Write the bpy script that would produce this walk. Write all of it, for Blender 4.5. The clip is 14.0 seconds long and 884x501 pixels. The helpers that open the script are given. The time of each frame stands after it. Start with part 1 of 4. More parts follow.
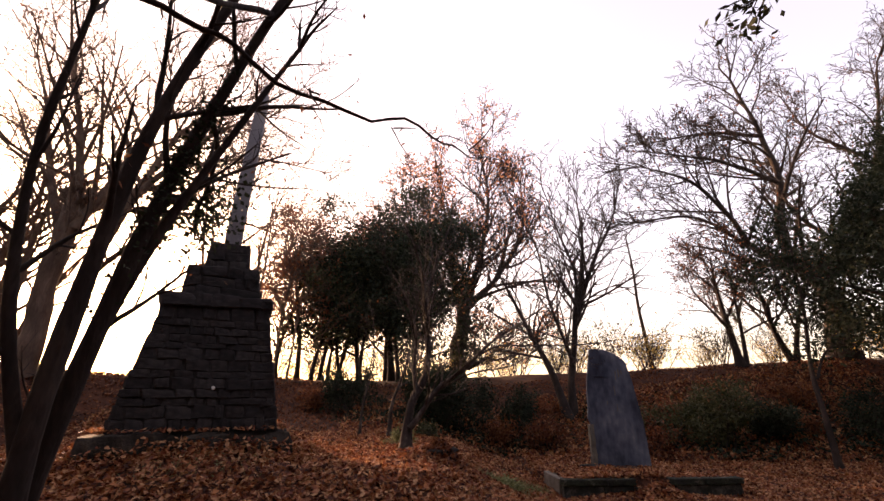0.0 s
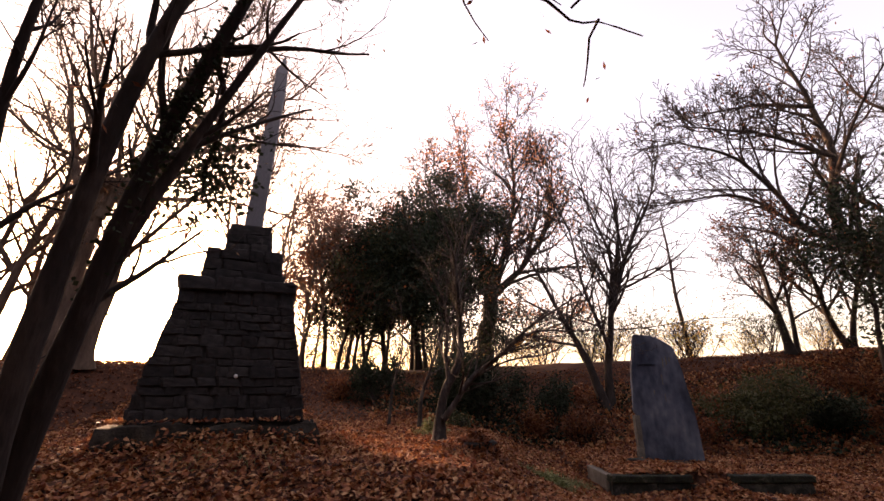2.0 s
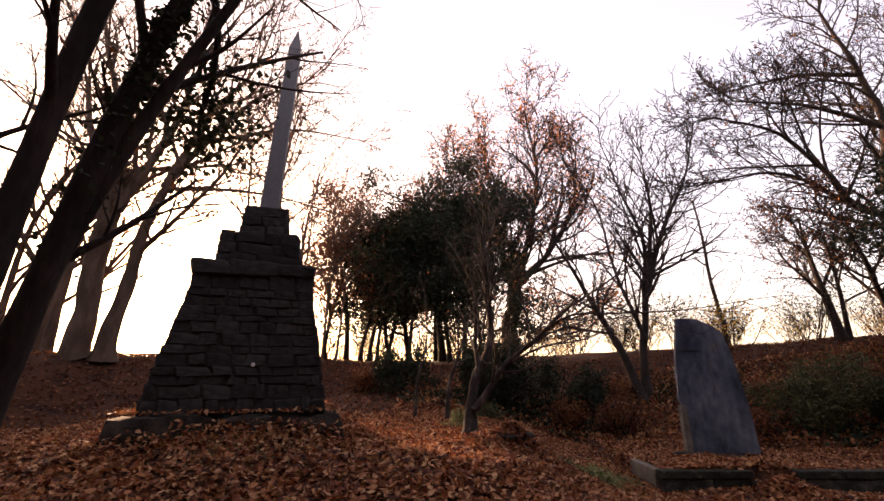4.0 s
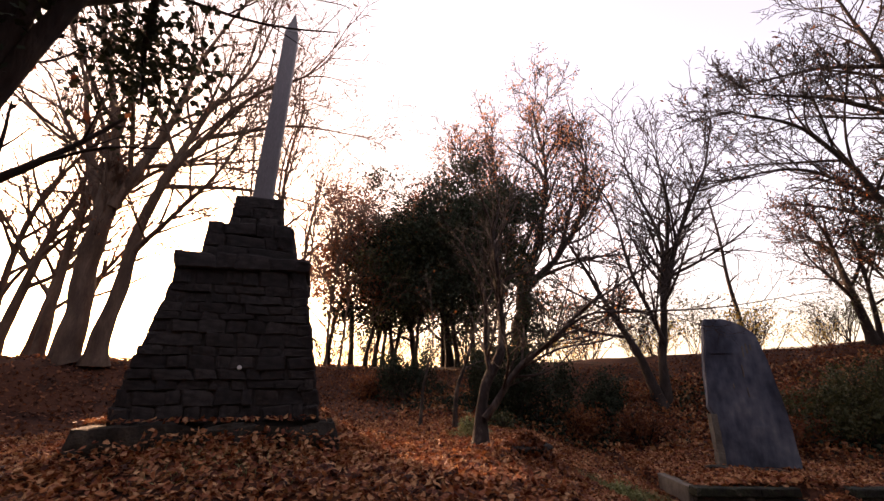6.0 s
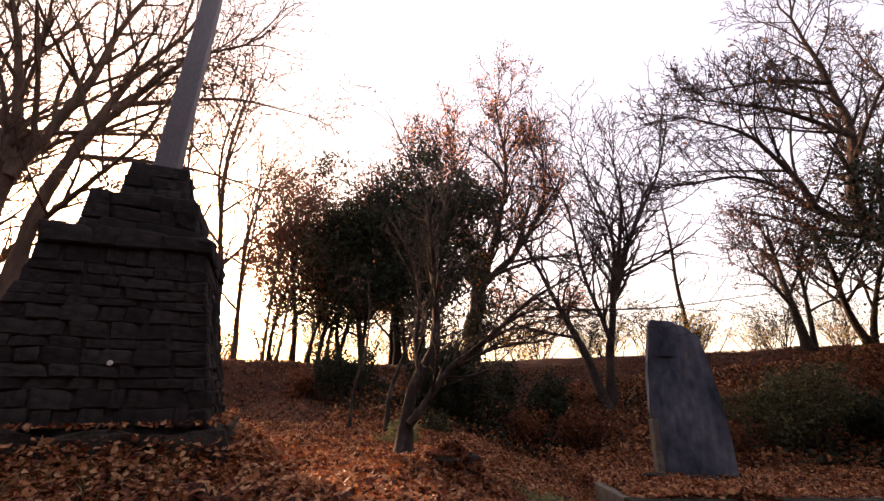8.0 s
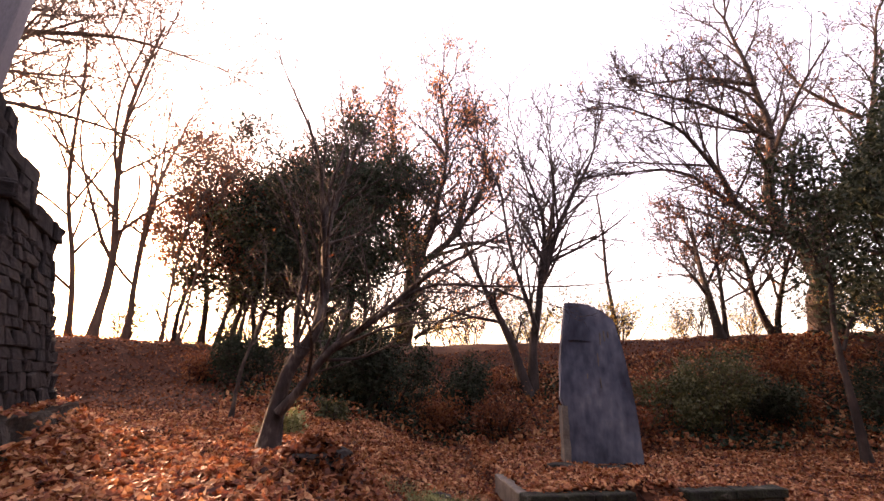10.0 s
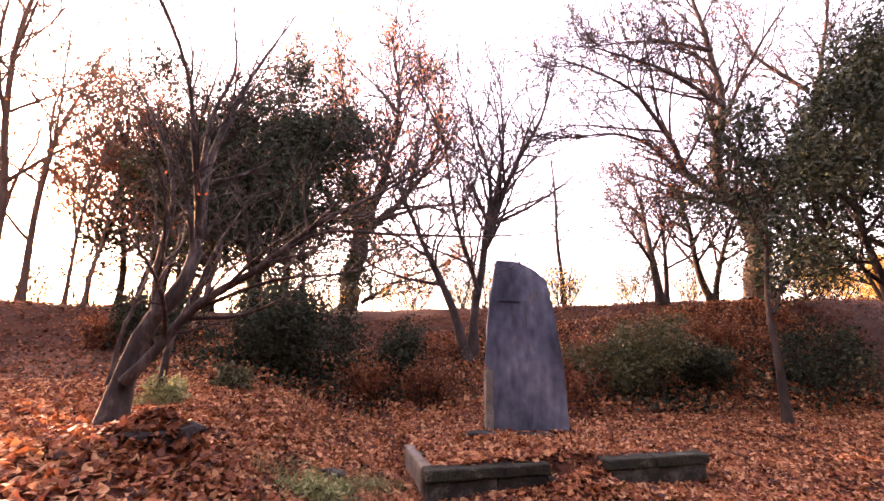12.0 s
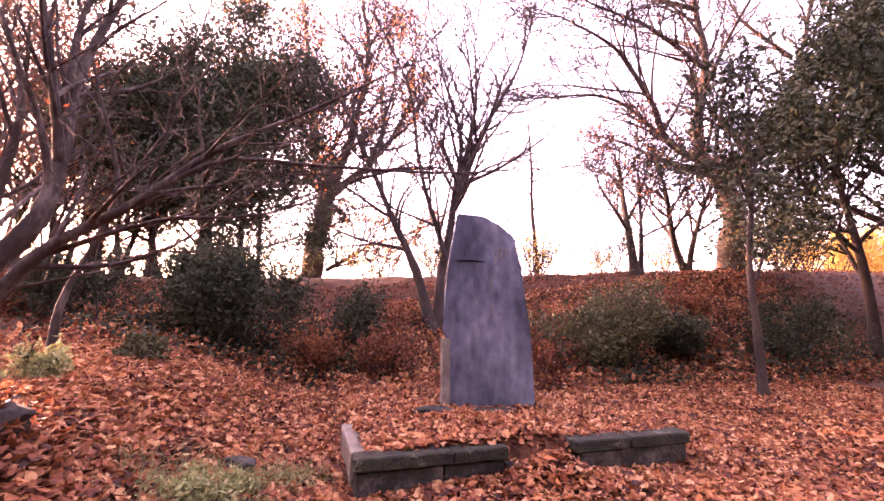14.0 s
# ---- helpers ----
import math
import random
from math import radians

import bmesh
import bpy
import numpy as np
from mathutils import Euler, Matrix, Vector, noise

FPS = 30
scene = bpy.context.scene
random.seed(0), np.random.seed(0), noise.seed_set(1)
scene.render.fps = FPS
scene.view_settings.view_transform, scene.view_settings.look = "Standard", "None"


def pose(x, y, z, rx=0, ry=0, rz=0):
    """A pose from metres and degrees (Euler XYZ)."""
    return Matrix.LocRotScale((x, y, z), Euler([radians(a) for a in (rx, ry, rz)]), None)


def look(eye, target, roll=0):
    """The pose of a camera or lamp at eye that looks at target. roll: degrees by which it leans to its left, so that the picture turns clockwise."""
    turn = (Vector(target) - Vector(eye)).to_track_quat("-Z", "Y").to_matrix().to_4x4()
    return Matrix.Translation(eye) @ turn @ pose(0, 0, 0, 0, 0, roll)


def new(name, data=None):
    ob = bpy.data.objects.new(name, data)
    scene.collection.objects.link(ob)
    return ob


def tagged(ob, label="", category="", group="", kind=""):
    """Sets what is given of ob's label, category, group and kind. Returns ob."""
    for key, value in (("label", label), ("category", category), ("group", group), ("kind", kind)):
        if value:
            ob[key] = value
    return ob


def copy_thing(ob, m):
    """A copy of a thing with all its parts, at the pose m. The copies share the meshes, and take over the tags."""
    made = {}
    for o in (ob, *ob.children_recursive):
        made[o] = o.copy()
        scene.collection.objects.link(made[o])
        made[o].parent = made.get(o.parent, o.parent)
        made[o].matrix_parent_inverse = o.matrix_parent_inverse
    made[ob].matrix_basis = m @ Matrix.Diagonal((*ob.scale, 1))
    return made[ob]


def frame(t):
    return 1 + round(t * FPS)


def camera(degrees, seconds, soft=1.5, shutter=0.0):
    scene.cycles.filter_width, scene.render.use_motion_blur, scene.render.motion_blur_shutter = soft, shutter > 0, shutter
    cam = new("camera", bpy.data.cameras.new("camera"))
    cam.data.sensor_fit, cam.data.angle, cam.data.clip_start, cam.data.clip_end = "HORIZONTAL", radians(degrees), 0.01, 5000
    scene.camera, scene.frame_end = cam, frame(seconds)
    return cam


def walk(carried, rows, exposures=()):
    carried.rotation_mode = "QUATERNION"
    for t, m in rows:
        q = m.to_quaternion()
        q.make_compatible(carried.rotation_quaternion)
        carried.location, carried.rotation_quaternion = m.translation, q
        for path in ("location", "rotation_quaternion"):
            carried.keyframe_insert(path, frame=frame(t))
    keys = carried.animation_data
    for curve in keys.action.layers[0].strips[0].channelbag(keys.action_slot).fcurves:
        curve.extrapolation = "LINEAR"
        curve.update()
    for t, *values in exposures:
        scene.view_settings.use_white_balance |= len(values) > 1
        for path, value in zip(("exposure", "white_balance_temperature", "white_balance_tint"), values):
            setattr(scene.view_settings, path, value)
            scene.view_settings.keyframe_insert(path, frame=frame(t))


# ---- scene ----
cam = camera(91.19, 14.0, soft=1.5)
# seconds, place, yaw, pitch, roll
PATH = [
    (0.0, 0.000, 0.000, 1.525, 0.00, 19.23, 0.04),
    (0.5, -0.036, 0.151, 1.532, 0.77, 19.15, 0.16),
    (1.0, -0.083, 0.314, 1.529, 1.59, 18.80, 0.22),
    (1.5, -0.137, 0.482, 1.530, 2.32, 18.35, 0.21),
    (2.0, -0.192, 0.655, 1.527, 3.10, 17.94, 0.11),
    (2.5, -0.249, 0.815, 1.517, 3.91, 17.58, 0.08),
    (3.0, -0.297, 0.967, 1.506, 4.67, 17.26, -0.10),
    (3.5, -0.332, 1.116, 1.476, 5.28, 17.03, -0.22),
    (6.0, -0.423, 1.933, 1.433, 6.77, 17.99, -0.18),
    (6.5, -0.362, 2.117, 1.456, 6.32, 17.99, -0.06),
    (7.0, -0.263, 2.303, 1.491, 5.23, 17.82, 0.07),
    (7.5, -0.150, 2.470, 1.509, 3.69, 17.68, 0.35),
    (8.0, -0.007, 2.674, 1.507, 1.76, 17.61, 0.55),
    (10.5, 0.926, 3.706, 1.479, -6.92, 15.22, 0.85),
    (11.0, 1.123, 3.879, 1.455, -8.34, 14.31, 0.84),
    (11.5, 1.310, 4.059, 1.450, -9.51, 13.24, 0.68),
    (12.0, 1.512, 4.264, 1.440, -10.46, 11.95, 0.68),
    (12.5, 1.660, 4.455, 1.427, -11.48, 10.72, 0.78),
    (13.0, 1.794, 4.708, 1.401, -12.37, 9.67, 0.91),
    (13.5, 1.917, 4.933, 1.373, -13.02, 8.96, 0.92),
    (14.0, 2.027, 5.157, 1.344, -13.60, 8.39, 0.98),
]
walk(cam, [(t, pose(x, y, z, 90 + p, 0, w) @ pose(0, 0, 0, 0, 0, r)) for t, x, y, z, w, p, r in PATH],
     exposures=[(0.0, 1.82, 7700, 37), (6.0, 1.77, 7700, 37), (8.0, 1.9, 7700, 37), (10.5, 3.02, 7700, 46), (12.5, 3.75, 7600, 59), (14.0, 4.22, 7600, 77)])

# ---- light: a low sun behind the trees, hazy evening sky ----
SUN_AZ, SUN_EL = 41.0, 10.5
SUN_WAY = Vector((-math.sin(radians(SUN_AZ)) * math.cos(radians(SUN_EL)), math.cos(radians(SUN_AZ)) * math.cos(radians(SUN_EL)), math.sin(radians(SUN_EL))))
world = bpy.data.worlds.new("world")
scene.world = world
world.use_nodes = True
wn = world.node_tree
sky = wn.nodes.new("ShaderNodeTexSky")
sky.sky_type = "NISHITA"
sky.sun_disc = False
sky.sun_elevation, sky.sun_rotation = radians(SUN_EL), radians(-SUN_AZ)
sky.air_density, sky.dust_density, sky.ozone_density = 1.0, 3.0, 0.3
wn.nodes["Background"].inputs["Strength"].default_value = 0.15
veil = wn.nodes.new("ShaderNodeVectorMath")  # thin even high haze over the clear sky
veil.operation = "ADD"
veil.inputs[1].default_value = (0.7, 0.7, 0.68)
wn.links.new(sky.outputs[0], veil.inputs[0])
wn.links.new(veil.outputs[0], wn.nodes["Background"].inputs["Color"])
sun_data = bpy.data.lights.new("sun", "SUN")
sun_data.energy, sun_data.angle, sun_data.color = 3.0, radians(0.6), (1.0, 0.72, 0.45)
sun = new("sun", sun_data)
sun.matrix_world = look(SUN_WAY * 60, (0, 0, 0))

rng = random.Random(7)
nrg = np.random.default_rng(7)


# ---- materials ----
def material(name, colours, scale=6.0, rough=0.85, bump=0.3, fine=40.0, island=0.0, objrand=0.0, stain=None, stretch=(1, 1, 1), translucent=0.0, specular=0.3):
    """Noise-mixed colours at two scales, with relief; island / objrand vary single pieces."""
    m = bpy.data.materials.new(name)
    m.use_nodes = True
    n, l = m.node_tree.nodes, m.node_tree.links
    b = n["Principled BSDF"]
    b.inputs["Roughness"].default_value = rough
    b.inputs["Specular IOR Level"].default_value = specular
    co = n.new("ShaderNodeTexCoord")
    mp = n.new("ShaderNodeMapping")
    mp.inputs["Scale"].default_value = stretch
    geo = n.new("ShaderNodeNewGeometry")
    l.new(geo.outputs["Position"] if not objrand else co.outputs["Object"], mp.inputs["Vector"])
    big, small = n.new("ShaderNodeTexNoise"), n.new("ShaderNodeTexNoise")
    for t, s, d in ((big, scale, 4.0), (small, fine, 3.0)):
        t.inputs["Scale"].default_value, t.inputs["Detail"].default_value = s, d
        l.new(mp.outputs[0], t.inputs["Vector"])
    mix = n.new("ShaderNodeMath")
    mix.operation = "MULTIPLY_ADD"
    l.new(small.outputs["Fac"], mix.inputs[0])
    mix.inputs[1].default_value = 0.45
    l.new(big.outputs["Fac"], mix.inputs[2])
    sub = n.new("ShaderNodeMath")
    sub.operation = "SUBTRACT"
    l.new(mix.outputs[0], sub.inputs[0])
    sub.inputs[1].default_value = 0.22
    fac = sub.outputs[0]
    if island or objrand:
        src = geo.outputs["Random Per Island"] if island else n.new("ShaderNodeObjectInfo").outputs["Random"]
        k = n.new("ShaderNodeMath")
        k.operation = "MULTIPLY_ADD"
        l.new(src, k.inputs[0])
        k.inputs[1].default_value = island or objrand
        s2 = n.new("ShaderNodeMath")
        s2.operation = "SUBTRACT"
        l.new(fac, s2.inputs[0])
        s2.inputs[1].default_value = 0.5 * (island or objrand)
        l.new(s2.outputs[0], k.inputs[2])
        fac = k.outputs[0]
    ramp = n.new("ShaderNodeValToRGB")
    l.new(fac, ramp.inputs[0])
    e = ramp.color_ramp.elements
    spread = 0.62 if not island else 0.9
    lo = 0.5 - spread / 2
    while len(e) < len(colours):
        e.new(0.5)
    for i, c in enumerate(colours):
        e[i].position = lo + spread * i / (len(colours) - 1)
        e[i].color = (*c, 1)
    l.new(ramp.outputs[0], b.inputs["Base Color"])
    if bump:
        bp = n.new("ShaderNodeBump")
        bp.inputs["Strength"].default_value, bp.inputs["Distance"].default_value = bump, 0.05
        l.new(mix.outputs[0], bp.inputs["Height"])
        l.new(bp.outputs[0], b.inputs["Normal"])
    if translucent:
        tr = n.new("ShaderNodeBsdfTranslucent")
        l.new(ramp.outputs[0], tr.inputs["Color"])
        ms = n.new("ShaderNodeMixShader")
        ms.inputs[0].default_value = translucent
        l.new(b.outputs[0], ms.inputs[1])
        l.new(tr.outputs[0], ms.inputs[2])
        l.new(ms.outputs[0], n["Material Output"].inputs["Surface"])
    return m


M_SOIL = material("leafy_soil", [(0.015, 0.006, 0.004), (0.045, 0.015, 0.008), (0.085, 0.028, 0.012), (0.03, 0.011, 0.006), (0.1, 0.036, 0.015)], 1.3, 0.95, 0.8, 14.0)
M_LITTER = material("dry_leaf", [(0.035, 0.009, 0.006), (0.16, 0.039, 0.016), (0.27, 0.085, 0.03), (0.54, 0.29, 0.14), (0.19, 0.047, 0.02), (0.4, 0.15, 0.055)], 2.0, 0.7, 0.0, 30.0, island=0.9, translucent=0.25)
# darker copy of M_LITTER: the bank's shade is put into its colour
M_SHADE_TONED = material("shade_toned_leaf", [(0.03, 0.01, 0.006), (0.1, 0.03, 0.014), (0.19, 0.06, 0.024), (0.28, 0.105, 0.045), (0.14, 0.042, 0.02)], 1.2, 0.75, 0.0, 30.0, island=0.9, translucent=0.2)
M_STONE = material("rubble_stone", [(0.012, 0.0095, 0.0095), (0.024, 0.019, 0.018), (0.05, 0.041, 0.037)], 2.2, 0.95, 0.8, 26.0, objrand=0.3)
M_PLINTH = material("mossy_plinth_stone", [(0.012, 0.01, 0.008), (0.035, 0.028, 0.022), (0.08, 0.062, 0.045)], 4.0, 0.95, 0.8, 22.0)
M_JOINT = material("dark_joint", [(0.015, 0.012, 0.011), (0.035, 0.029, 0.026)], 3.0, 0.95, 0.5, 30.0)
M_SHAFT = material("granite_shaft", [(0.10, 0.09, 0.095), (0.17, 0.152, 0.16), (0.26, 0.235, 0.24)], 1.1, 0.75, 0.25, 60.0, stretch=(1, 1, 0.25))
M_STELE = material("blue_grey_slate", [(0.014, 0.017, 0.027), (0.045, 0.052, 0.076), (0.105, 0.118, 0.155), (0.23, 0.24, 0.27)], 1.6, 0.8, 0.4, 9.0, stretch=(1, 1, 0.5))
M_STELE_EDGE = material("broken_stone_edge", [(0.08, 0.068, 0.056), (0.19, 0.168, 0.142)], 5.0, 0.9, 0.6, 30.0)
M_CONCRETE = material("weathered_concrete", [(0.006, 0.006, 0.005), (0.02, 0.019, 0.016), (0.09, 0.08, 0.07)], 4.5, 0.92, 0.5, 35.0, objrand=0.25)
M_MOSS = material("mossy_coping", [(0.005, 0.005, 0.004), (0.014, 0.013, 0.011), (0.02, 0.025, 0.014), (0.11, 0.098, 0.086)], 6.0, 0.95, 0.8, 40.0)
M_BARK = material("grey_brown_bark", [(0.018, 0.012, 0.01), (0.042, 0.028, 0.023), (0.09, 0.062, 0.05)], 5.0, 0.9, 0.6, 30.0, stretch=(1, 1, 0.3))
M_BARK_DARK = material("dark_bark", [(0.012, 0.008, 0.007), (0.026, 0.017, 0.014), (0.06, 0.042, 0.034)], 5.0, 0.9, 0.6, 30.0, stretch=(1, 1, 0.3))
M_BARK_WARM = material("warm_bark", [(0.045, 0.026, 0.018), (0.09, 0.055, 0.038), (0.16, 0.1, 0.07)], 4.0, 0.9, 0.6, 28.0, stretch=(1, 1, 0.3))
M_BARK_PALE = material("lichen_bark", [(0.014, 0.009, 0.008), (0.035, 0.025, 0.021), (0.13, 0.105, 0.09)], 7.0, 0.9, 0.5, 30.0, stretch=(1, 1, 0.4))
M_EVERGREEN = material("evergreen_leaf", [(0.013, 0.018, 0.012), (0.026, 0.034, 0.021), (0.05, 0.06, 0.036)], 0.8, 0.75, 0.0, 20.0, island=0.6, translucent=0.08, specular=0.1)
M_RUSSET = material("russet_leaf", [(0.07, 0.022, 0.013), (0.16, 0.052, 0.024), (0.25, 0.1, 0.036)], 0.8, 0.6, 0.0, 20.0, island=0.7, translucent=0.45)
M_ORANGE = material("orange_leaf", [(0.3, 0.07, 0.03), (0.45, 0.15, 0.05), (0.5, 0.24, 0.07)], 0.8, 0.6, 0.0, 20.0, island=0.7, translucent=0.5)
M_YELLOW = material("yellow_leaf", [(0.34, 0.2, 0.04), (0.5, 0.34, 0.07), (0.45, 0.2, 0.05)], 0.8, 0.6, 0.0, 20.0, island=0.7, translucent=0.5)
M_OLIVE = material("olive_leaf", [(0.026, 0.031, 0.012), (0.052, 0.058, 0.022), (0.1, 0.094, 0.036)], 0.8, 0.6, 0.0, 20.0, island=0.7, translucent=0.2)
M_GRASS = material("pale_grass", [(0.11, 0.13, 0.05), (0.22, 0.24, 0.1), (0.35, 0.33, 0.16)], 2.0, 0.7, 0.0, 20.0, island=0.8, translucent=0.3)
M_PLAQUE = material("white_enamel", [(0.7, 0.7, 0.68), (0.8, 0.8, 0.78)], 8.0, 0.4, 0.0, 40.0)


# ---- mesh helpers ----
def obj(name, verts, faces, mat, parent=None, label="", smooth=False):
    """A mesh from arrays: verts (n, 3), faces (m, k)."""
    me = bpy.data.meshes.new(name)
    verts, faces = np.asarray(verts, np.float32), np.asarray(faces, np.int32)
    m, k = faces.shape
    me.vertices.add(len(verts))
    me.vertices.foreach_set("co", verts.ravel())
    me.loops.add(m * k)
    me.loops.foreach_set("vertex_index", faces.ravel())
    me.polygons.add(m)
    me.polygons.foreach_set("loop_start", np.arange(m, dtype=np.int32) * k)
    me.polygons.foreach_set("use_smooth", np.full(m, smooth))
    me.materials.append(mat)
    me.update(calc_edges=True)
    ob = new(name, me)
    if parent:
        ob.parent = parent
    if label:
        tagged(ob, label=label)
    return ob


def part(name, bm, mat, parent=None, label="", smooth=False):
    me = bpy.data.meshes.new(name)
    bm.to_mesh(me)
    bm.free()
    me.materials.append(mat)
    if smooth:
        me.polygons.foreach_set("use_smooth", [True] * len(me.polygons))
    ob = new(name, me)
    if parent:
        ob.parent = parent
    if label:
        tagged(ob, label=label)
    return ob


def root(name, x, y, z, label, category, group="", rz=0.0):
    ob = new(name)
    ob.empty_display_size = 0.2
    ob.matrix_basis = pose(x, y, z, 0, 0, rz)
    return tagged(ob, label, category, group)


def step(v):
    v = np.clip(v, 0, 1)
    return v * v * (3 - 2 * v)


# ---- ground: leaf-strewn clearing, a rise to the west, a bank behind ----
WALL_A, WALL_TURN = Vector((2.24, 8.97)), 4.0


def bed_uv(x, y):
    c, s = math.cos(radians(WALL_TURN)), math.sin(radians(WALL_TURN))
    dx, dy = x - WALL_A.x, y - WALL_A.y
    return dx * c + dy * s, -dx * s + dy * c


def ground(x, y):
    """Height of the ground, for numbers or arrays."""
    x, y = np.asarray(x, float), np.asarray(y, float)
    z = -0.17 + 0.80 * step((2.3 - x) / 3.0) * step((y - 3.2) / 3.6) + 0.10 * step((y - 9.5) / 3)
    z = z + 0.17 * step((4.5 - y) / 3.0)
    u, v = bed_uv(x, y)
    bed = step((u - 0.02) / 0.12) * step((v - 0.04) / 0.12) * (1 - step((u - 3.05) / 1.0)) * (1 - step((v - 3.4) / 1.5))
    z = z + bed * np.maximum(0.12 - z, 0)
    west = np.clip(-4.5 - x, 0, 12)
    crest = 23.0 - 0.32 * np.clip(x - 2, 0, 16) - 1.55 * west
    top = 2.62 + 0.03 * np.clip(x, -12, 22)
    foot = 12.4 - 0.02 * x - 0.95 * np.clip(-6.0 - x, 0, 10)
    crest = np.maximum(crest, foot + 4.5)
    k = step((y - foot) / (crest - foot))
    z = z * (1 - k) + top * k
    z = z + 0.13 * np.exp(-((x - 0.0) / 0.4) ** 2 - ((y - 8.3) / 0.3) ** 2)
    z = z + 0.26 * np.exp(-((x - 4.02) / 0.36) ** 2 - ((y - 8.95) / 0.3) ** 2)
    z = z + 0.18 * np.exp(-(((x + 4.3) ** 2 + (y - 8.35) ** 2) / 4.6) ** 2)
    z = z - 1.6 * step((y - crest - 8) / 50.0)
    z = z + 0.035 * np.sin(x * 1.7 + 0.6 * y) * np.sin(y * 1.3 - 0.4 * x) + 0.02 * np.sin(4.1 * x + 1.0) * np.sin(3.7 * y) * step((y - 4) / 3)
    return z


def axis(lo, hi, fine_lo, fine_hi, fine, grow_by=1.28):
    a = list(np.arange(fine_lo, fine_hi + 1e-6, fine))
    s, v = fine, fine_hi
    while v < hi:
        s *= grow_by
        v = min(v + s, hi)
        a.append(v)
    s, v = fine, fine_lo
    while v > lo:
        s *= grow_by
        v = max(v - s, lo)
        a.insert(0, v)
    return np.array(a)


gx, gy = axis(-1500, 1500, -9, 15, 0.12), axis(-1500, 1500, 5.5, 24, 0.12)
GX, GY = np.meshgrid(gx, gy)
gv = np.stack([GX, GY, ground(GX, GY)], -1).reshape(-1, 3)
w = len(gx)
gi = (np.arange(len(gy) - 1)[:, None] * w + np.arange(w - 1)[None, :]).reshape(-1)
g = obj("ground", gv, np.stack([gi, gi + 1, gi + w + 1, gi + w], 1), M_SOIL, smooth=True)
tagged(g, "earth clearing and bank covered in fallen brown leaves", "ground", kind="structure")


def leaf_sheet(name, pts, size, mat, up=0.0, parent=None, width=0.5, lift=0.0, spread=0.45):
    """Many small folded leaves as one mesh: pts (n, 3), size (n,), up: how far they lie flat."""
    n = len(pts)
    d = nrg.normal(size=(n, 3))
    d[:, 2] *= (1 - up)
    d /= np.linalg.norm(d, axis=1)[:, None]
    nn = nrg.normal(size=(n, 3))
    nn[:, 2] += 6 * up
    s = np.cross(d, nn)
    s /= np.linalg.norm(s, axis=1)[:, None] + 1e-9
    upv = np.cross(s, d)
    L = np.asarray(size)[:, None]
    fold = nrg.uniform(-0.5, 0.5, (n, 1))
    p = np.asarray(pts) + np.array([0, 0, lift])
    v = np.stack([p - d * L * 0.5, p + s * L * width * spread + upv * L * fold * 0.5, p + d * L * 0.5 + upv * L * fold, p - s * L * width * spread + upv * L * fold * 0.5], 1).reshape(-1, 3)
    i = np.arange(n) * 4
    f = np.concatenate([np.stack([i, i + 1, i + 2], 1), np.stack([i, i + 2, i + 3], 1)])
    return obj(name, v, f, mat, parent)


def curled_leaves(name, pts, size, mat, flat=0.6, lift=0.012):
    """Dry curled leaves, each of four triangles."""
    n = len(pts)
    d = nrg.normal(size=(n, 3))
    d[:, 2] *= 1 - flat
    d /= np.linalg.norm(d, axis=1)[:, None]
    nn = nrg.normal(size=(n, 3))
    nn[:, 2] += 5 * flat
    s = np.cross(d, nn)
    s /= np.linalg.norm(s, axis=1)[:, None] + 1e-9
    u = np.cross(s, d)
    L = np.asarray(size)[:, None]
    wd = L * nrg.uniform(0.2, 0.36, (n, 1))
    curl, cup = L * nrg.uniform(-0.15, 0.5, (n, 1)), L * nrg.uniform(-0.05, 0.22, (n, 1))
    p = np.asarray(pts) + np.array([0, 0, lift])
    rows = []
    for t, w in ((-0.5, 0.0), (-0.18, 1.0), (0.2, 0.85), (0.5, 0.0)):
        c = p + d * L * t + u * curl * (t + 0.1) ** 2 * 3
        rows += [c] if w == 0 else [c + s * wd * w + u * cup, c - s * wd * w + u * cup * 0.7]
    v = np.stack(rows, 1).reshape(-1, 3)
    i = np.arange(n) * 6
    f = np.concatenate([np.stack([i + a, i + b_, i + c_], 1) for a, b_, c_ in ((0, 1, 2), (1, 3, 4), (1, 4, 2), (3, 5, 4))])
    return obj(name, v, f, mat)


def scatter(n, x0, x1, y0, y1):
    x, y = nrg.uniform(x0, x1, n), nrg.uniform(y0, y1, n)
    return np.stack([x, y, ground(x, y)], 1)


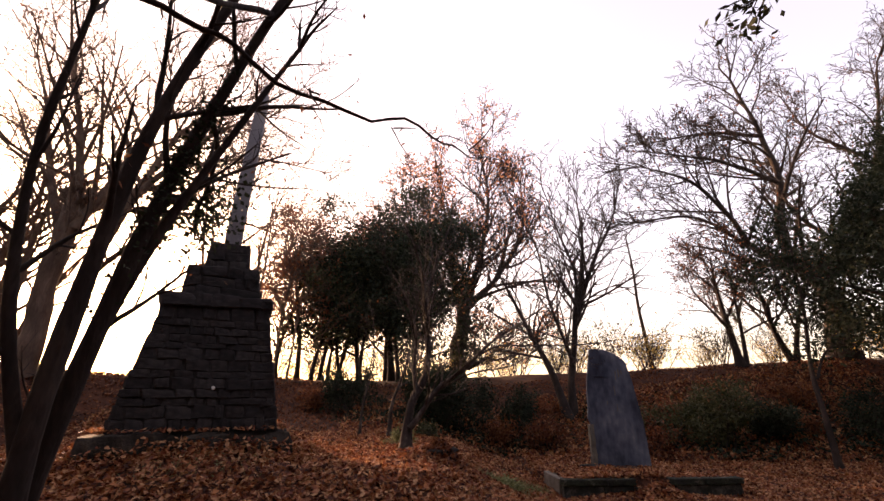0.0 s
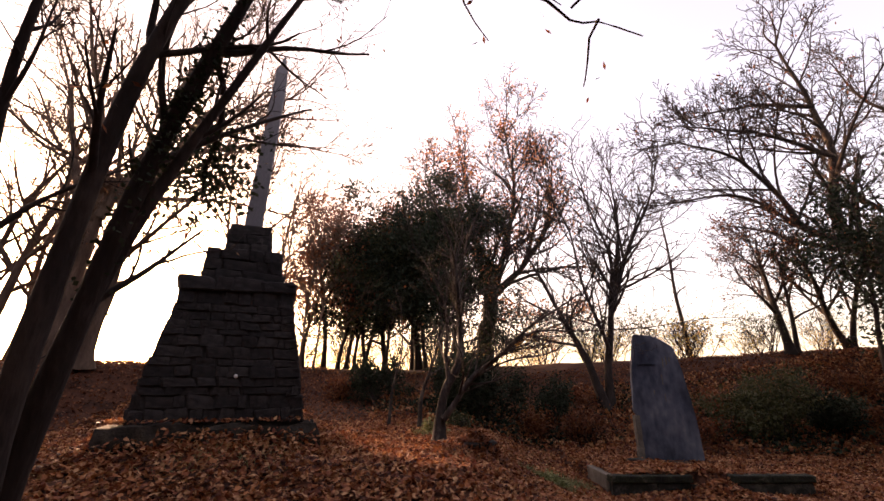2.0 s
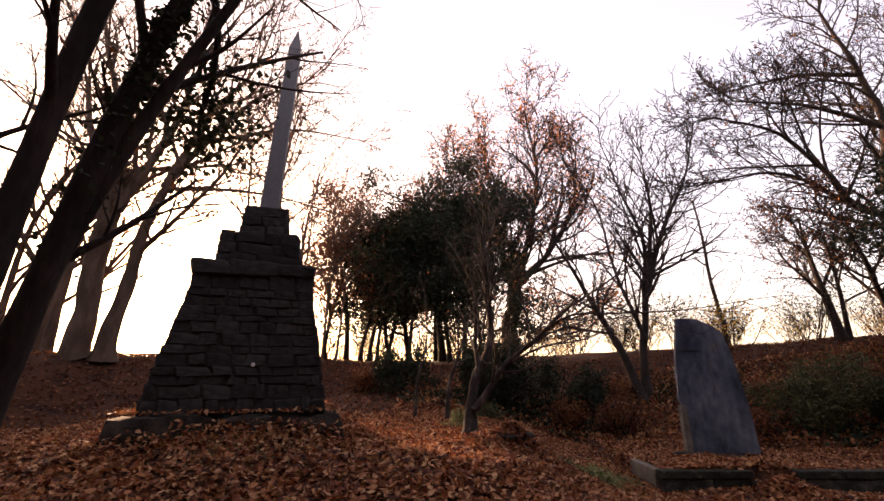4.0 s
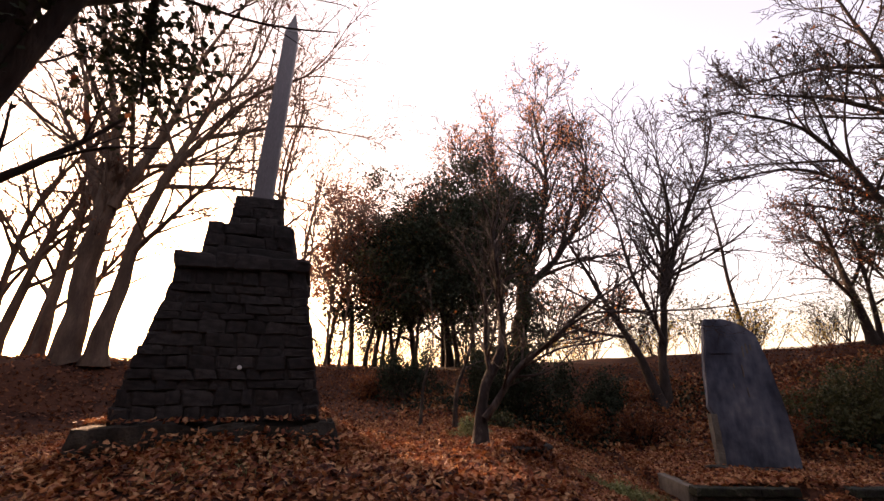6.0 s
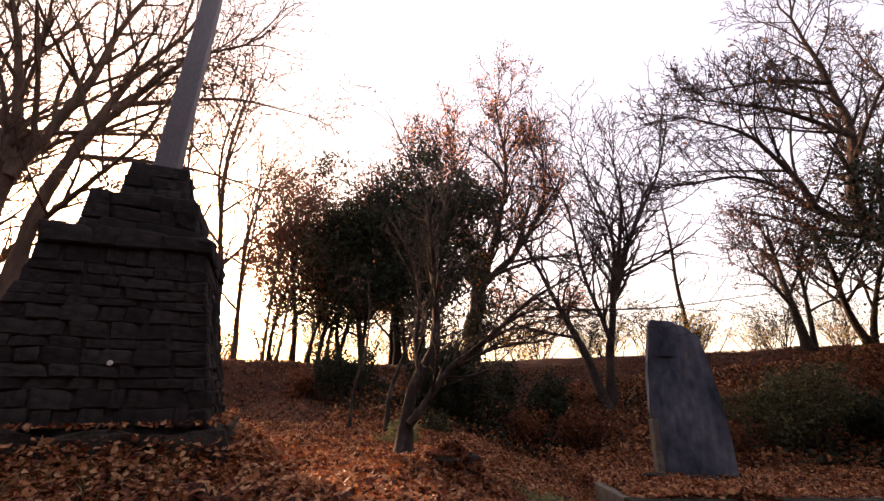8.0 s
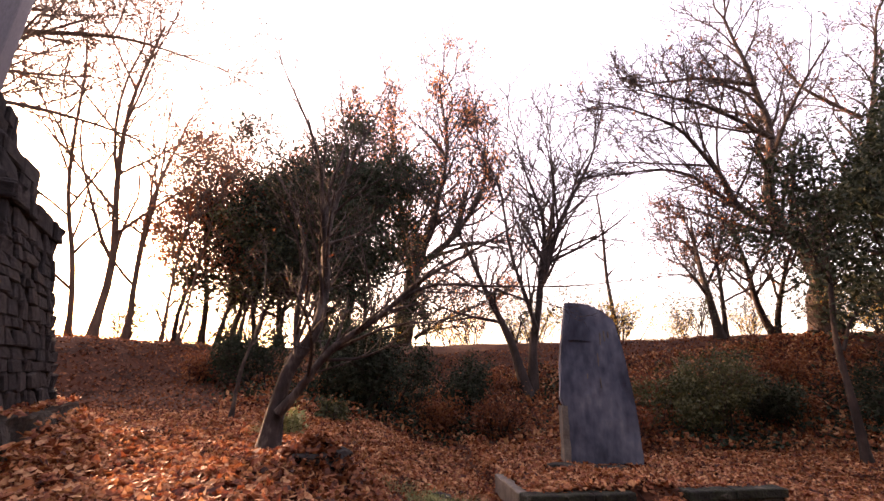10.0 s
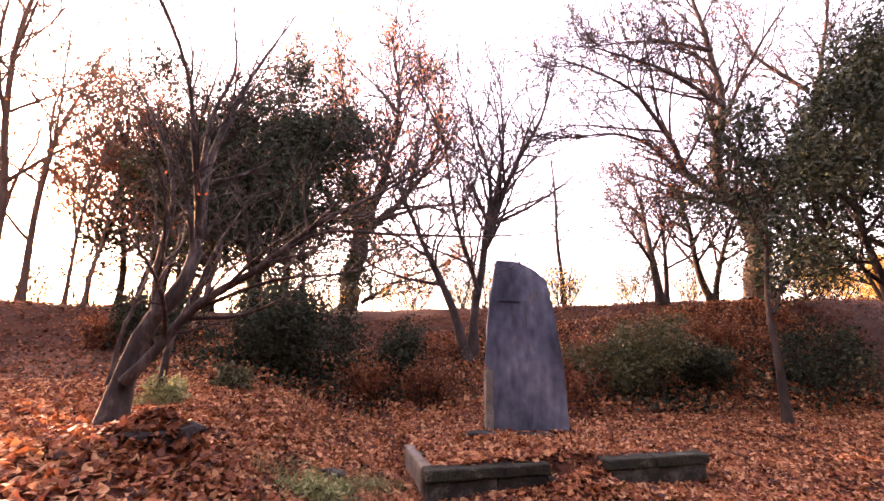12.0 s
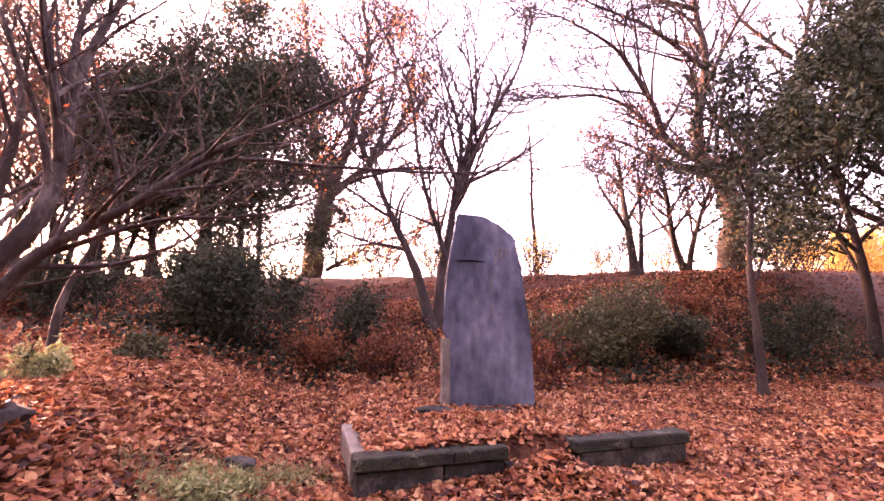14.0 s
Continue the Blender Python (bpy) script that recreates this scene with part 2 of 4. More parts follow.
# ---- trees ----
class Tubes:
    def __init__(self):
        self.v, self.f, self.n = [], [], 0

    def add(self, pts, rad, sides):
        pts, rad = np.asarray(pts, float), np.asarray(rad, float)
        tan = np.gradient(pts, axis=0)
        tan /= np.linalg.norm(tan, axis=1)[:, None] + 1e-9
        ref = np.array([0.31, 0.87, 0.38]) if abs(tan[0] @ np.array([0.31, 0.87, 0.38])) < 0.9 else np.array([1.0, 0, 0])
        a = np.cross(tan, ref)
        a /= np.linalg.norm(a, axis=1)[:, None] + 1e-9
        b = np.cross(tan, a)
        ang = np.arange(sides) * 2 * np.pi / sides
        ring = pts[:, None] + rad[:, None, None] * (np.cos(ang)[None, :, None] * a[:, None] + np.sin(ang)[None, :, None] * b[:, None])
        k = len(pts)
        self.v.append(ring.reshape(-1, 3))
        i = np.arange(k - 1)[:, None] * sides
        j = np.arange(sides)[None, :]
        jn = (j + 1) % sides
        q = np.stack([i + j, i + jn, i + jn + sides, i + j + sides], -1).reshape(-1, 4) + self.n
        self.f.append(q)
        self.n += k * sides

    def make(self, name, mat, parent, label=""):
        if not self.v:
            return None
        return obj(name, np.concatenate(self.v), np.concatenate(self.f), mat, parent, label, smooth=True)


def unit(v):
    return v / (np.linalg.norm(v) + 1e-9)


def grow(r, start, way, length, radius, level, spec, out):
    """One branch and, in turn, its children. spec holds, for each level, kids, angle, ratio; tropism and wiggle."""
    n = max(4, int(4 + 5 * (spec["depth"] - level) / spec["depth"])) + (4 if level == 0 else 0)
    if level == spec["depth"] - 1:
        n = 3
    pts, d = [np.array(start)], unit(np.array(way, float))
    bend = r.normal(size=3) * spec["wiggle"]
    trop = spec["up"][min(level, len(spec["up"]) - 1)]
    for i in range(n):
        if i % 3 == 2:
            bend = r.normal(size=3) * spec["wiggle"]
        d = unit(d + bend * (0.6 if level else 0.35) + np.array([0, 0, trop]) / n)
        pts.append(pts[-1] + d * length / n)
    pts = np.array(pts)
    k = np.linspace(0, 1, n + 1)
    end = spec.get("taper", 0.25)
    rad = radius * ((1 - k) + end * k)
    if level == 0 and spec.get("flare", 0):
        rad = rad * (1 + spec["flare"] * np.exp(-k * length / 0.25))
    out.append((level, pts, rad))
    if level + 1 >= spec["depth"]:
        return
    kids = spec["kids"][min(level, len(spec["kids"]) - 1)]
    first = spec["first"][min(level, len(spec["first"]) - 1)]
    ang0 = spec["angle"][min(level, len(spec["angle"]) - 1)]
    ratio = spec["ratio"][min(level, len(spec["ratio"]) - 1)]
    spin = r.uniform(0, 6.28)
    for j in range(kids):
        f = first + (1 - first) * (j + r.uniform(0.1, 0.9)) / kids
        x = f * n
        i = min(int(x), n - 1)
        p = pts[i] + (pts[i + 1] - pts[i]) * (x - i)
        t = unit(pts[i + 1] - pts[i])
        spin += 2.4 + r.normal() * 0.4
        a = unit(np.cross(t, [0.3, 0.8, 0.5]))
        b = np.cross(t, a)
        side = a * math.cos(spin) + b * math.sin(spin)
        th = radians(ang0 * r.uniform(0.7, 1.3))
        w = t * math.cos(th) + side * math.sin(th)
        rr = radius * ((1 - f) + end * f)
        ln = length * ratio * r.uniform(0.7, 1.25) * (1.15 - 0.5 * (f - first) / (1 - first + 1e-6))
        grow(r, p, w, ln, max(rr * 0.62, spec["rmin"]), level + 1, spec, out)


BASE = dict(depth=4, kids=[7, 6, 5], angle=[42, 40, 42], ratio=[0.55, 0.5, 0.45], first=[0.35, 0.25, 0.2], up=[0.1, 0.25, 0.15, 0.05], wiggle=0.12, taper=0.3, flare=0.5, rmin=0.006)


def tree(name, label, x, y, stems, seed, bark, leaves=None, group="", category="tree", base_z=None, **over):
    """stems: (offset x, offset y, lean x, lean y, length, radius). leaves: (material, per twig, size, spread)."""
    spec = dict(BASE)
    spec.update(over)
    z = float(ground(x, y)) - 0.06 if base_z is None else base_z
    t = root(name, x, y, z, label, category, group)
    r = np.random.default_rng(seed)
    twigs, ends = Tubes(), []
    limit = 14
    for ox, oy, lx, ly, ln, rd in stems:
        out = []
        grow(r, (ox, oy, 0), (lx, ly, 1), ln, rd, 0, spec, out)
        for level, pts, rad in out:
            sides = (12, 8, 5, 3, 3)[min(level, 4)]
            if level == 0:
                tb = Tubes()
                tb.add(pts, rad, sides)
                tb.make("trunk", bark, t)
            elif level == 1 and limit > 0:
                limit -= 1
                tb = Tubes()
                tb.add(pts, rad, sides)
                tb.make("limb", bark, t)
            else:
                twigs.add(pts, rad, sides)
            if level >= spec["depth"] - 2:
                ends.append(pts)
    tw = twigs.make("branchwork", bark, t)
    if tw:
        tagged(tw, kind="stuff")
    if leaves:
        mat, per, size, spread = leaves
        pts = np.concatenate([e[1:] for e in ends])
        n = int(len(ends) * per)
        if n:
            weight = r.exponential(size=len(pts)) ** 1.4
            c = pts[r.choice(len(pts), n, p=weight / weight.sum())] + r.normal(size=(n, 3)) * spread * r.uniform(0.4, 1.2, (n, 1))
            f = leaf_sheet("foliage", c, r.uniform(0.6, 1.3, n) * size, mat, 0.1, t)
            tagged(f, kind="stuff")
    return t


def shaped_tree(name, label, x, y, limbs, seed, bark, leaves=None, group="", density=1.5, reach=0.5, longest=3.5, first=0.06, sides=12, lift=0.12, bare=0.55, **over):
    """A tree whose main limbs follow given lines. limbs: (foot radius, end radius, depth at the end, [(across, up), ...]),
    across, depth and up from the foot of the tree. Side branches grow from each limb."""
    spec = dict(BASE)
    spec.update(over)
    t = root(name, x, y, float(ground(x, y)) - 0.06, label, "tree", group)
    r = np.random.default_rng(seed)
    twigs, ends = Tubes(), []
    for number, (r0, r1, d0, d1, line) in enumerate(limbs):
        c = np.array([(a, 0, b) for a, b in line], float)
        u = np.r_[0, np.cumsum(np.linalg.norm(np.diff(c, axis=0), axis=1))]
        c[:, 1] = d0 + (d1 - d0) * u / u[-1]
        # rounded line through the control points
        m = np.gradient(c, u, axis=0)
        q = np.linspace(0, u[-1], max(8, int(u[-1] / 0.22)))
        i = np.clip(np.searchsorted(u, q, side="right") - 1, 0, len(u) - 2)
        hh = (u[i + 1] - u[i])[:, None]
        k = ((q - u[i]) / hh[:, 0])[:, None]
        pts = (2 * k ** 3 - 3 * k ** 2 + 1) * c[i] + (k ** 3 - 2 * k ** 2 + k) * hh * m[i] + (3 * k ** 2 - 2 * k ** 3) * c[i + 1] + (k ** 3 - k ** 2) * hh * m[i + 1]
        g = np.linspace(0, 1, len(q))
        rad = r0 + (r1 - r0) * g ** 0.8
        ph = r.uniform(0, 6.28, 3)
        pts[1:] += (np.stack([np.sin(q * 2.6 + ph[0]), np.sin(q * 2.1 + ph[1]), np.sin(q * 3.3 + ph[2])], 1) * rad[:, None] * 0.16)[1:]
        if line[0][1] < 0.1:
            rad = rad * (1 + 0.55 * np.exp(-q / 0.3))
        rad = rad * (1 + 0.06 * np.sin(q * 5.3 + ph[1]))
        tb = Tubes()
        tb.add(pts, rad, sides)
        tb.make("trunk" if line[0][1] < 0.1 else "limb", bark, t)
        start = bare if line[0][1] < 0.1 else first
        out, spin = [], r.uniform(0, 6.28)
        for j in range(int(u[-1] * density * (1 - start)) + 2):
            f = start + (1 - start) * (j + r.uniform(0.1, 0.9)) / (int(u[-1] * density * (1 - start)) + 2)
            w = min(int(f * (len(q) - 1)), len(q) - 2)
            way = unit(pts[w + 1] - pts[w])
            spin += 2.4 + r.normal() * 0.5
            a = unit(np.cross(way, [0.3, 0.8, 0.5]))
            th = radians(r.uniform(28, 62))
            d = way * math.cos(th) + (a * math.cos(spin) + np.cross(way, a) * math.sin(spin)) * math.sin(th) + np.array([0, 0, lift])
            ln = min(longest, reach * u[-1]) * r.uniform(0.5, 1.2) * (1.15 - 0.55 * f)
            grow(r, pts[w], d, ln, max(min(rad[w] * 0.55, 0.022 * ln + 0.008), spec["rmin"] * 1.5), 1, spec, out)
        # the limb's own end runs out in a fan of twigs
        for _ in range(3):
            d = unit(pts[-1] - pts[-3]) + r.normal(size=3) * 0.3
            grow(r, pts[-1], d, min(longest, reach * u[-1]) * r.uniform(0.5, 0.8), max(r1, spec["rmin"]), 1, spec, out)
        for level, p, rr in out:
            twigs.add(p, rr, (12, 6, 4, 3, 3)[min(level, 4)])
            if level >= spec["depth"] - 2:
                ends.append(p)
    tagged(twigs.make("branchwork", bark, t), kind="stuff")
    if leaves:
        mat, per, size, spread = leaves
        p = np.concatenate([e[1:] for e in ends])
        n = int(len(ends) * per)
        c = p[r.integers(0, len(p), n)] + r.normal(size=(n, 3)) * spread
        tagged(leaf_sheet("foliage", c, r.uniform(0.6, 1.3, n) * size, mat, 0.1, t), kind="stuff")
    return t


FX, FY = -2.5, 2.95
fore = shaped_tree("ivy_tree", "tall leaning multi-stemmed tree with ivy on dark bark", FX, FY,
                   [(0.085, 0.03, -0.13, -0.13, [(0.1, 0), (0.04, 1), (0.05, 2), (0.16, 3), (0.39, 4), (0.72, 5), (1.2, 6.1)]),
                    (0.09, 0.03, 0.1, 0.1, [(-0.12, 0), (-0.1, 1), (0.06, 2), (0.28, 3), (0.58, 4), (0.95, 5), (1.45, 6.1)]),
                    (0.05, 0.02, 0.1, 0.3, [(0.04, 1.9), (0.3, 2.8), (0.7, 3.8), (1.15, 4.8)]),
                    (0.05, 0.02, -0.1, -0.5, [(0.02, 1.2), (-0.25, 2.2), (-0.3, 3.2), (-0.1, 4.4)])],
                   11, M_BARK_DARK, (M_RUSSET, 0.2, 0.05, 0.12), density=1.7, reach=0.3, longest=1.7, bare=0.45, depth=4, kids=[6, 5, 4], ratio=[0.5, 0.5, 0.5], rmin=0.0035, wiggle=0.13)
# a limb that droops over the path, and ivy on the stems
tb = Tubes()
curve = np.array([(0.13, 0.1, 5.8), (0.95, -1.3, 3.95), (1.58, -1.95, 3.03), (1.94, -1.83, 2.87), (2.44, -1.58, 2.72), (2.76, -1.48, 2.69), (3.04, -1.42, 2.6)]) + np.array([-2.72 - FX, 3.08 - FY, 0])
curve[0] = (0.95, 0.1, 5.0)
kk = np.linspace(0, 6, 37)
fine = np.stack([np.interp(kk, np.arange(7), curve[:, a]) for a in range(3)], 1)
fine[1:-1] += 0.025 * np.stack([np.sin(kk * 3.1), np.sin(kk * 2.3 + 1), np.sin(kk * 4.3 + 2) + 0.6 * np.sin(kk * 9.0)], 1)[1:-1]
tb.add(fine, np.interp(kk, np.arange(7), [0.03, 0.018, 0.013, 0.0105, 0.007, 0.0045, 0.002]), 7)
tb.make("limb", M_BARK_DARK, fore)
tw, r = Tubes(), np.random.default_rng(5)
tips = []
for k in range(12):
    i = int(r.integers(1, 6))
    f = r.uniform()
    p = curve[i] * (1 - f) + curve[i + 1 if i < 6 else i] * f
    q = [p]
    d = unit(r.normal(size=3) + np.array([0.5, 0.2, -0.2]))
    for s in range(4):
        d = unit(d + r.normal(size=3) * 0.25)
        q.append(q[-1] + d * r.uniform(0.03, 0.07))
    tw.add(q, np.linspace(0.004, 0.0015, 5), 4)
    tips += q[2:]
tagged(tw.make("twig", M_BARK_DARK, fore), kind="stuff")
tips = np.array(tips)
tagged(leaf_sheet("hanging_foliage", tips[r.integers(0, len(tips), 40)] + r.normal(size=(40, 3)) * 0.03, r.uniform(0.018, 0.034, 40), M_RUSSET, 0.1, fore), kind="stuff")
n = 1500
zz = np.clip(r.normal(3.4, 0.5, n), 2.2, 4.6)
ax, ay = np.interp(zz, [2, 3, 4, 5], [0.06, 0.28, 0.58, 0.95]), 0.1 + 0 * zz
tagged(leaf_sheet("ivy", np.stack([ax, ay, zz], 1) + r.normal(size=(n, 3)) * np.array([0.05, 0.05, 0.05]), r.uniform(0.022, 0.045, n), M_EVERGREEN, 0.1, fore, 0.9), kind="stuff")
# ivy-hung bough reaching over the clearing
tb = Tubes()
q = np.linspace(0, 1, 14)[:, None]
bough = np.array([0.55, 0.1, 3.9]) * (1 - q) + np.array([0.2, 0.75, 3.02]) * q + np.concatenate([0.05 * np.sin(7 * q), 0.15 * np.sin(3.14 * q), 0.06 * np.sin(9 * q)], 1)
tb.add(bough, np.linspace(0.028, 0.008, 14), 7)
tb.make("limb", M_BARK_DARK, fore)
n = 900
k = r.integers(5, 14, n)
c = bough[k] + r.normal(size=(n, 3)) * np.array([0.2, 0.12, 0.09])
tagged(leaf_sheet("hanging_foliage", c, r.uniform(0.03, 0.06, n), M_EVERGREEN, 0.1, fore, 0.9), kind="stuff")

shaped_tree("twin_stem_tree", "bare sunlit tree with smooth brown forking stems", -10.9, 12.0,
            [(0.3, 0.26, 0, 0, [(-0.3, 0), (-0.4, 2.6), (-0.3, 4.4)]),
             (0.15, 0.03, 0, 1.0, [(-0.4, 4.0), (-1.7, 6.4), (-3.1, 9.5), (-4.3, 11.6)]),
             (0.15, 0.03, 0, -0.8, [(-0.2, 4.2), (-0.4, 6.9), (-1.3, 10.0), (-1.8, 12.4)]),
             (0.16, 0.03, 0, 0.5, [(-0.1, 4.3), (0.9, 6.8), (1.5, 9.7), (2.5, 11.9)]),
             (0.24, 0.025, 0.2, 0.2, [(0.3, 0), (0.6, 2.7), (1.1, 5.0), (2.2, 6.5), (3.6, 7.9), (5.1, 8.4)]),
             (0.09, 0.02, 0.2, -0.6, [(0.7, 3.0), (2.1, 4.1), (3.1, 4.9), (4.1, 6.3)]),
             (0.13, 0.025, 0.2, 1.0, [(1.1, 5.0), (1.9, 7.7), (3.0, 9.6), (3.3, 11.3)]),
             (0.08, 0.015, 0.2, 2.6, [(2.2, 6.5), (4.4, 7.6), (6.4, 7.7)]),
             (0.08, 0.015, 0.2, 3.0, [(1.1, 5.0), (3.2, 5.4), (5.2, 5.2)]),
             (0.16, 0.03, 0.6, 1.2, [(-1.9, 0), (-2.1, 3.8), (-2.2, 6.1), (-3.2, 8.1)])],
            21, M_BARK_WARM, (M_RUSSET, 0.3, 0.09, 0.15), density=2.6, reach=0.5, longest=3.4, bare=0.7, depth=4, kids=[8, 6, 5], ratio=[0.52, 0.52, 0.48], rmin=0.013)
tree("leafy_tree", "small tree with thinning orange leaves behind the clearing", -15.5, 15.0,
     [(0, 0, 0.0, 0, 6.5, 0.16), (0.5, 0.2, 0.12, 0, 6, 0.12)], 23, M_BARK_WARM, (M_ORANGE, 0.8, 0.14, 0.2),
     kids=[9, 6, 5], first=[0.25, 0.2, 0.2], angle=[42, 38, 40], ratio=[0.5, 0.5, 0.45])
tree("leafy_tree", "brown tree with sparse russet leaves west of the pyramid", -14.2, 12.6,
     [(0, 0, 0.03, 0, 8.5, 0.15), (-0.7, 0.3, -0.08, 0, 8.0, 0.12), (0.8, 0.2, 0.1, 0.05, 7.5, 0.1)], 27, M_BARK_WARM, (M_RUSSET, 0.6, 0.1, 0.2),
     kids=[11, 7, 5], first=[0.2, 0.2, 0.2], angle=[40, 40, 40], ratio=[0.46, 0.5, 0.48], rmin=0.013)
tree("leafy_tree", "thin tree with sparse russet leaves behind the pyramid", -9.0, 18.5,
     [(0, 0, 0.04, 0, 12.0, 0.13), (0.9, 0.2, 0.05, 0, 11.0, 0.1), (-0.9, 0.3, -0.06, 0, 10.5, 0.09), (1.9, 0.4, 0.04, 0, 6.5, 0.06), (2.6, 0, 0.1, 0, 6.0, 0.05)], 25, M_BARK_WARM, (M_RUSSET, 0.8, 0.12, 0.2),
     kids=[13, 7, 5], first=[0.15, 0.2, 0.2], angle=[40, 40, 40], ratio=[0.46, 0.5, 0.48], rmin=0.015)
cherry = shaped_tree("cherry_tree", "leaning old cherry tree with lichen-spotted bare stems", -0.68, 8.9,
                     [(0.11, 0.012, 0, 1.1, [(0, -0.05), (0.0, 0.5), (0.06, 0.9), (0.36, 1.47), (0.4, 2.0), (0.32, 2.7), (0.5, 3.9), (0.88, 5.1)]),
                      (0.05, 0.008, 0.2, 0.5, [(0.18, 1.1), (0.12, 1.5), (0.12, 2.4), (-0.33, 3.5), (-0.6, 3.9)]),
                      (0.045, 0.008, 0.4, -0.4, [(0.4, 2.0), (0.34, 2.9), (0.26, 3.6), (-0.26, 4.8)]),
                      (0.04, 0.008, 0.5, 0.9, [(0.32, 2.7), (0.3, 3.6), (0.45, 4.2), (0.3, 5.2)]),
                      (0.06, 0.008, 0, 0.1, [(0.07, 0.47), (0.3, 0.78), (0.58, 1.16), (1.07, 1.53), (1.68, 2.1), (2.33, 2.5), (3.2, 3.1)]),
                      (0.026, 0.005, 0.05, -0.1, [(1.2, 1.66), (1.74, 2.0), (2.46, 2.02), (3.5, 2.04), (4.75, 2.2)]),
                      (0.026, 0.006, 0.05, 0.5, [(0.58, 1.16), (1.3, 1.5), (2.0, 1.62), (2.9, 2.1)])],
                     31, M_BARK_PALE, (M_RUSSET, 0.04, 0.045, 0.05), density=4.0, reach=0.4, longest=1.25, sides=10, bare=0.3, depth=4, kids=[6, 5, 4], ratio=[0.6, 0.5, 0.45], rmin=0.0042, wiggle=0.11, lift=0.25)
shaped_tree("young_tree", "thin crooked young tree standing in leaf litter", -1.3, 11.5,
            [(0.055, 0.012, 0, 0, [(0, 0), (0.05, 0.8), (0.28, 1.5), (0.5, 2.2), (0.95, 3.1)]),
             (0.04, 0.01, 0.1, 0.3, [(-0.75, 0), (-0.7, 0.9), (-0.5, 1.8), (-0.55, 2.8)])],
            33, M_BARK_PALE, (M_RUSSET, 0.1, 0.07, 0.1), density=3.5, reach=0.35, longest=1.2, sides=9, bare=0.4, depth=4, kids=[5, 4, 3], rmin=0.004)
tree("evergreen_tree", "dense dark evergreen tree with several thin trunks", -2.4, 21.6,
     [(0, 0, -0.02, 0, 8.3, 0.17), (1.0, 0.3, 0.06, 0, 8.0, 0.12), (-1.6, 0.2, -0.1, 0, 6.4, 0.13), (-2.4, -0.4, -0.05, 0, 5.6, 0.1), (1.7, -0.2, 0.05, 0, 6.4, 0.09), (-0.4, 0.7, 0.0, 0.05, 7.2, 0.11), (0.4, -0.8, 0.02, -0.05, 6.6, 0.1)], 41, M_BARK_DARK, (M_EVERGREEN, 30, 0.16, 0.34),
     kids=[14, 6, 4], first=[0.16, 0.25, 0.2], angle=[64, 42, 42], ratio=[0.43, 0.5, 0.45])
tree("russet_tree", "small-leaved tree with thinning russet foliage beside evergreens", -6.9, 21.4,
     [(0, 0, -0.03, 0, 7.2, 0.12), (1.0, 0.2, 0.06, 0, 7.6, 0.1), (-1.0, 0, -0.1, 0, 6.2, 0.09), (1.8, 0.4, 0.08, 0, 7.4, 0.1)], 43, M_BARK_DARK, (M_RUSSET, 24, 0.14, 0.32),
     kids=[13, 5, 4], first=[0.26, 0.25, 0.2], angle=[50, 42, 42], ratio=[0.36, 0.5, 0.45])
tree("olive_tree", "low broad-leaved tree with dark olive foliage by evergreens", -6.0, 20.6,
     [(0, 0, 0.03, 0, 5.2, 0.09), (0.7, 0.2, 0.1, 0, 4.8, 0.08), (2.2, 0, 0.05, 0, 5.2, 0.09)], 44, M_BARK_DARK, (M_OLIVE, 26, 0.14, 0.28),
     kids=[12, 5, 4], first=[0.25, 0.25, 0.2], angle=[54, 42, 42], ratio=[0.42, 0.5, 0.45])
shaped_tree("autumn_oak", "tall half-bare oak with last orange leaves on the bank", 1.2, 26.0,
            [(0.5, 0.42, 0, 0, [(-0.45, 0), (-0.05, 3.0), (0.25, 4.5)]),
             (0.24, 0.04, 0, 0.8, [(0.1, 4.0), (-0.6, 7.0), (-0.9, 10.1), (-1.5, 13.8)]),
             (0.26, 0.04, 0, -0.8, [(0.2, 4.2), (1.3, 7.9), (1.8, 11.4), (1.3, 15.0)]),
             (0.24, 0.04, 0, 0.6, [(0.2, 4.2), (2.4, 6.5), (4.0, 9.5), (4.2, 13.2)]),
             (0.14, 0.03, 0, -1.0, [(0.1, 4.2), (-2.0, 6.5), (-3.2, 9.3), (-3.6, 11.5)]),
             (0.11, 0.03, 0, -0.5, [(0.3, 0.7), (2.6, 2.1), (4.5, 2.7)])],
            51, M_BARK_DARK, (M_ORANGE, 1.0, 0.15, 0.22), density=2.8, reach=0.5, longest=4.4, depth=5, kids=[7, 6, 4, 3], ratio=[0.52, 0.5, 0.48, 0.45], rmin=0.02, wiggle=0.14)
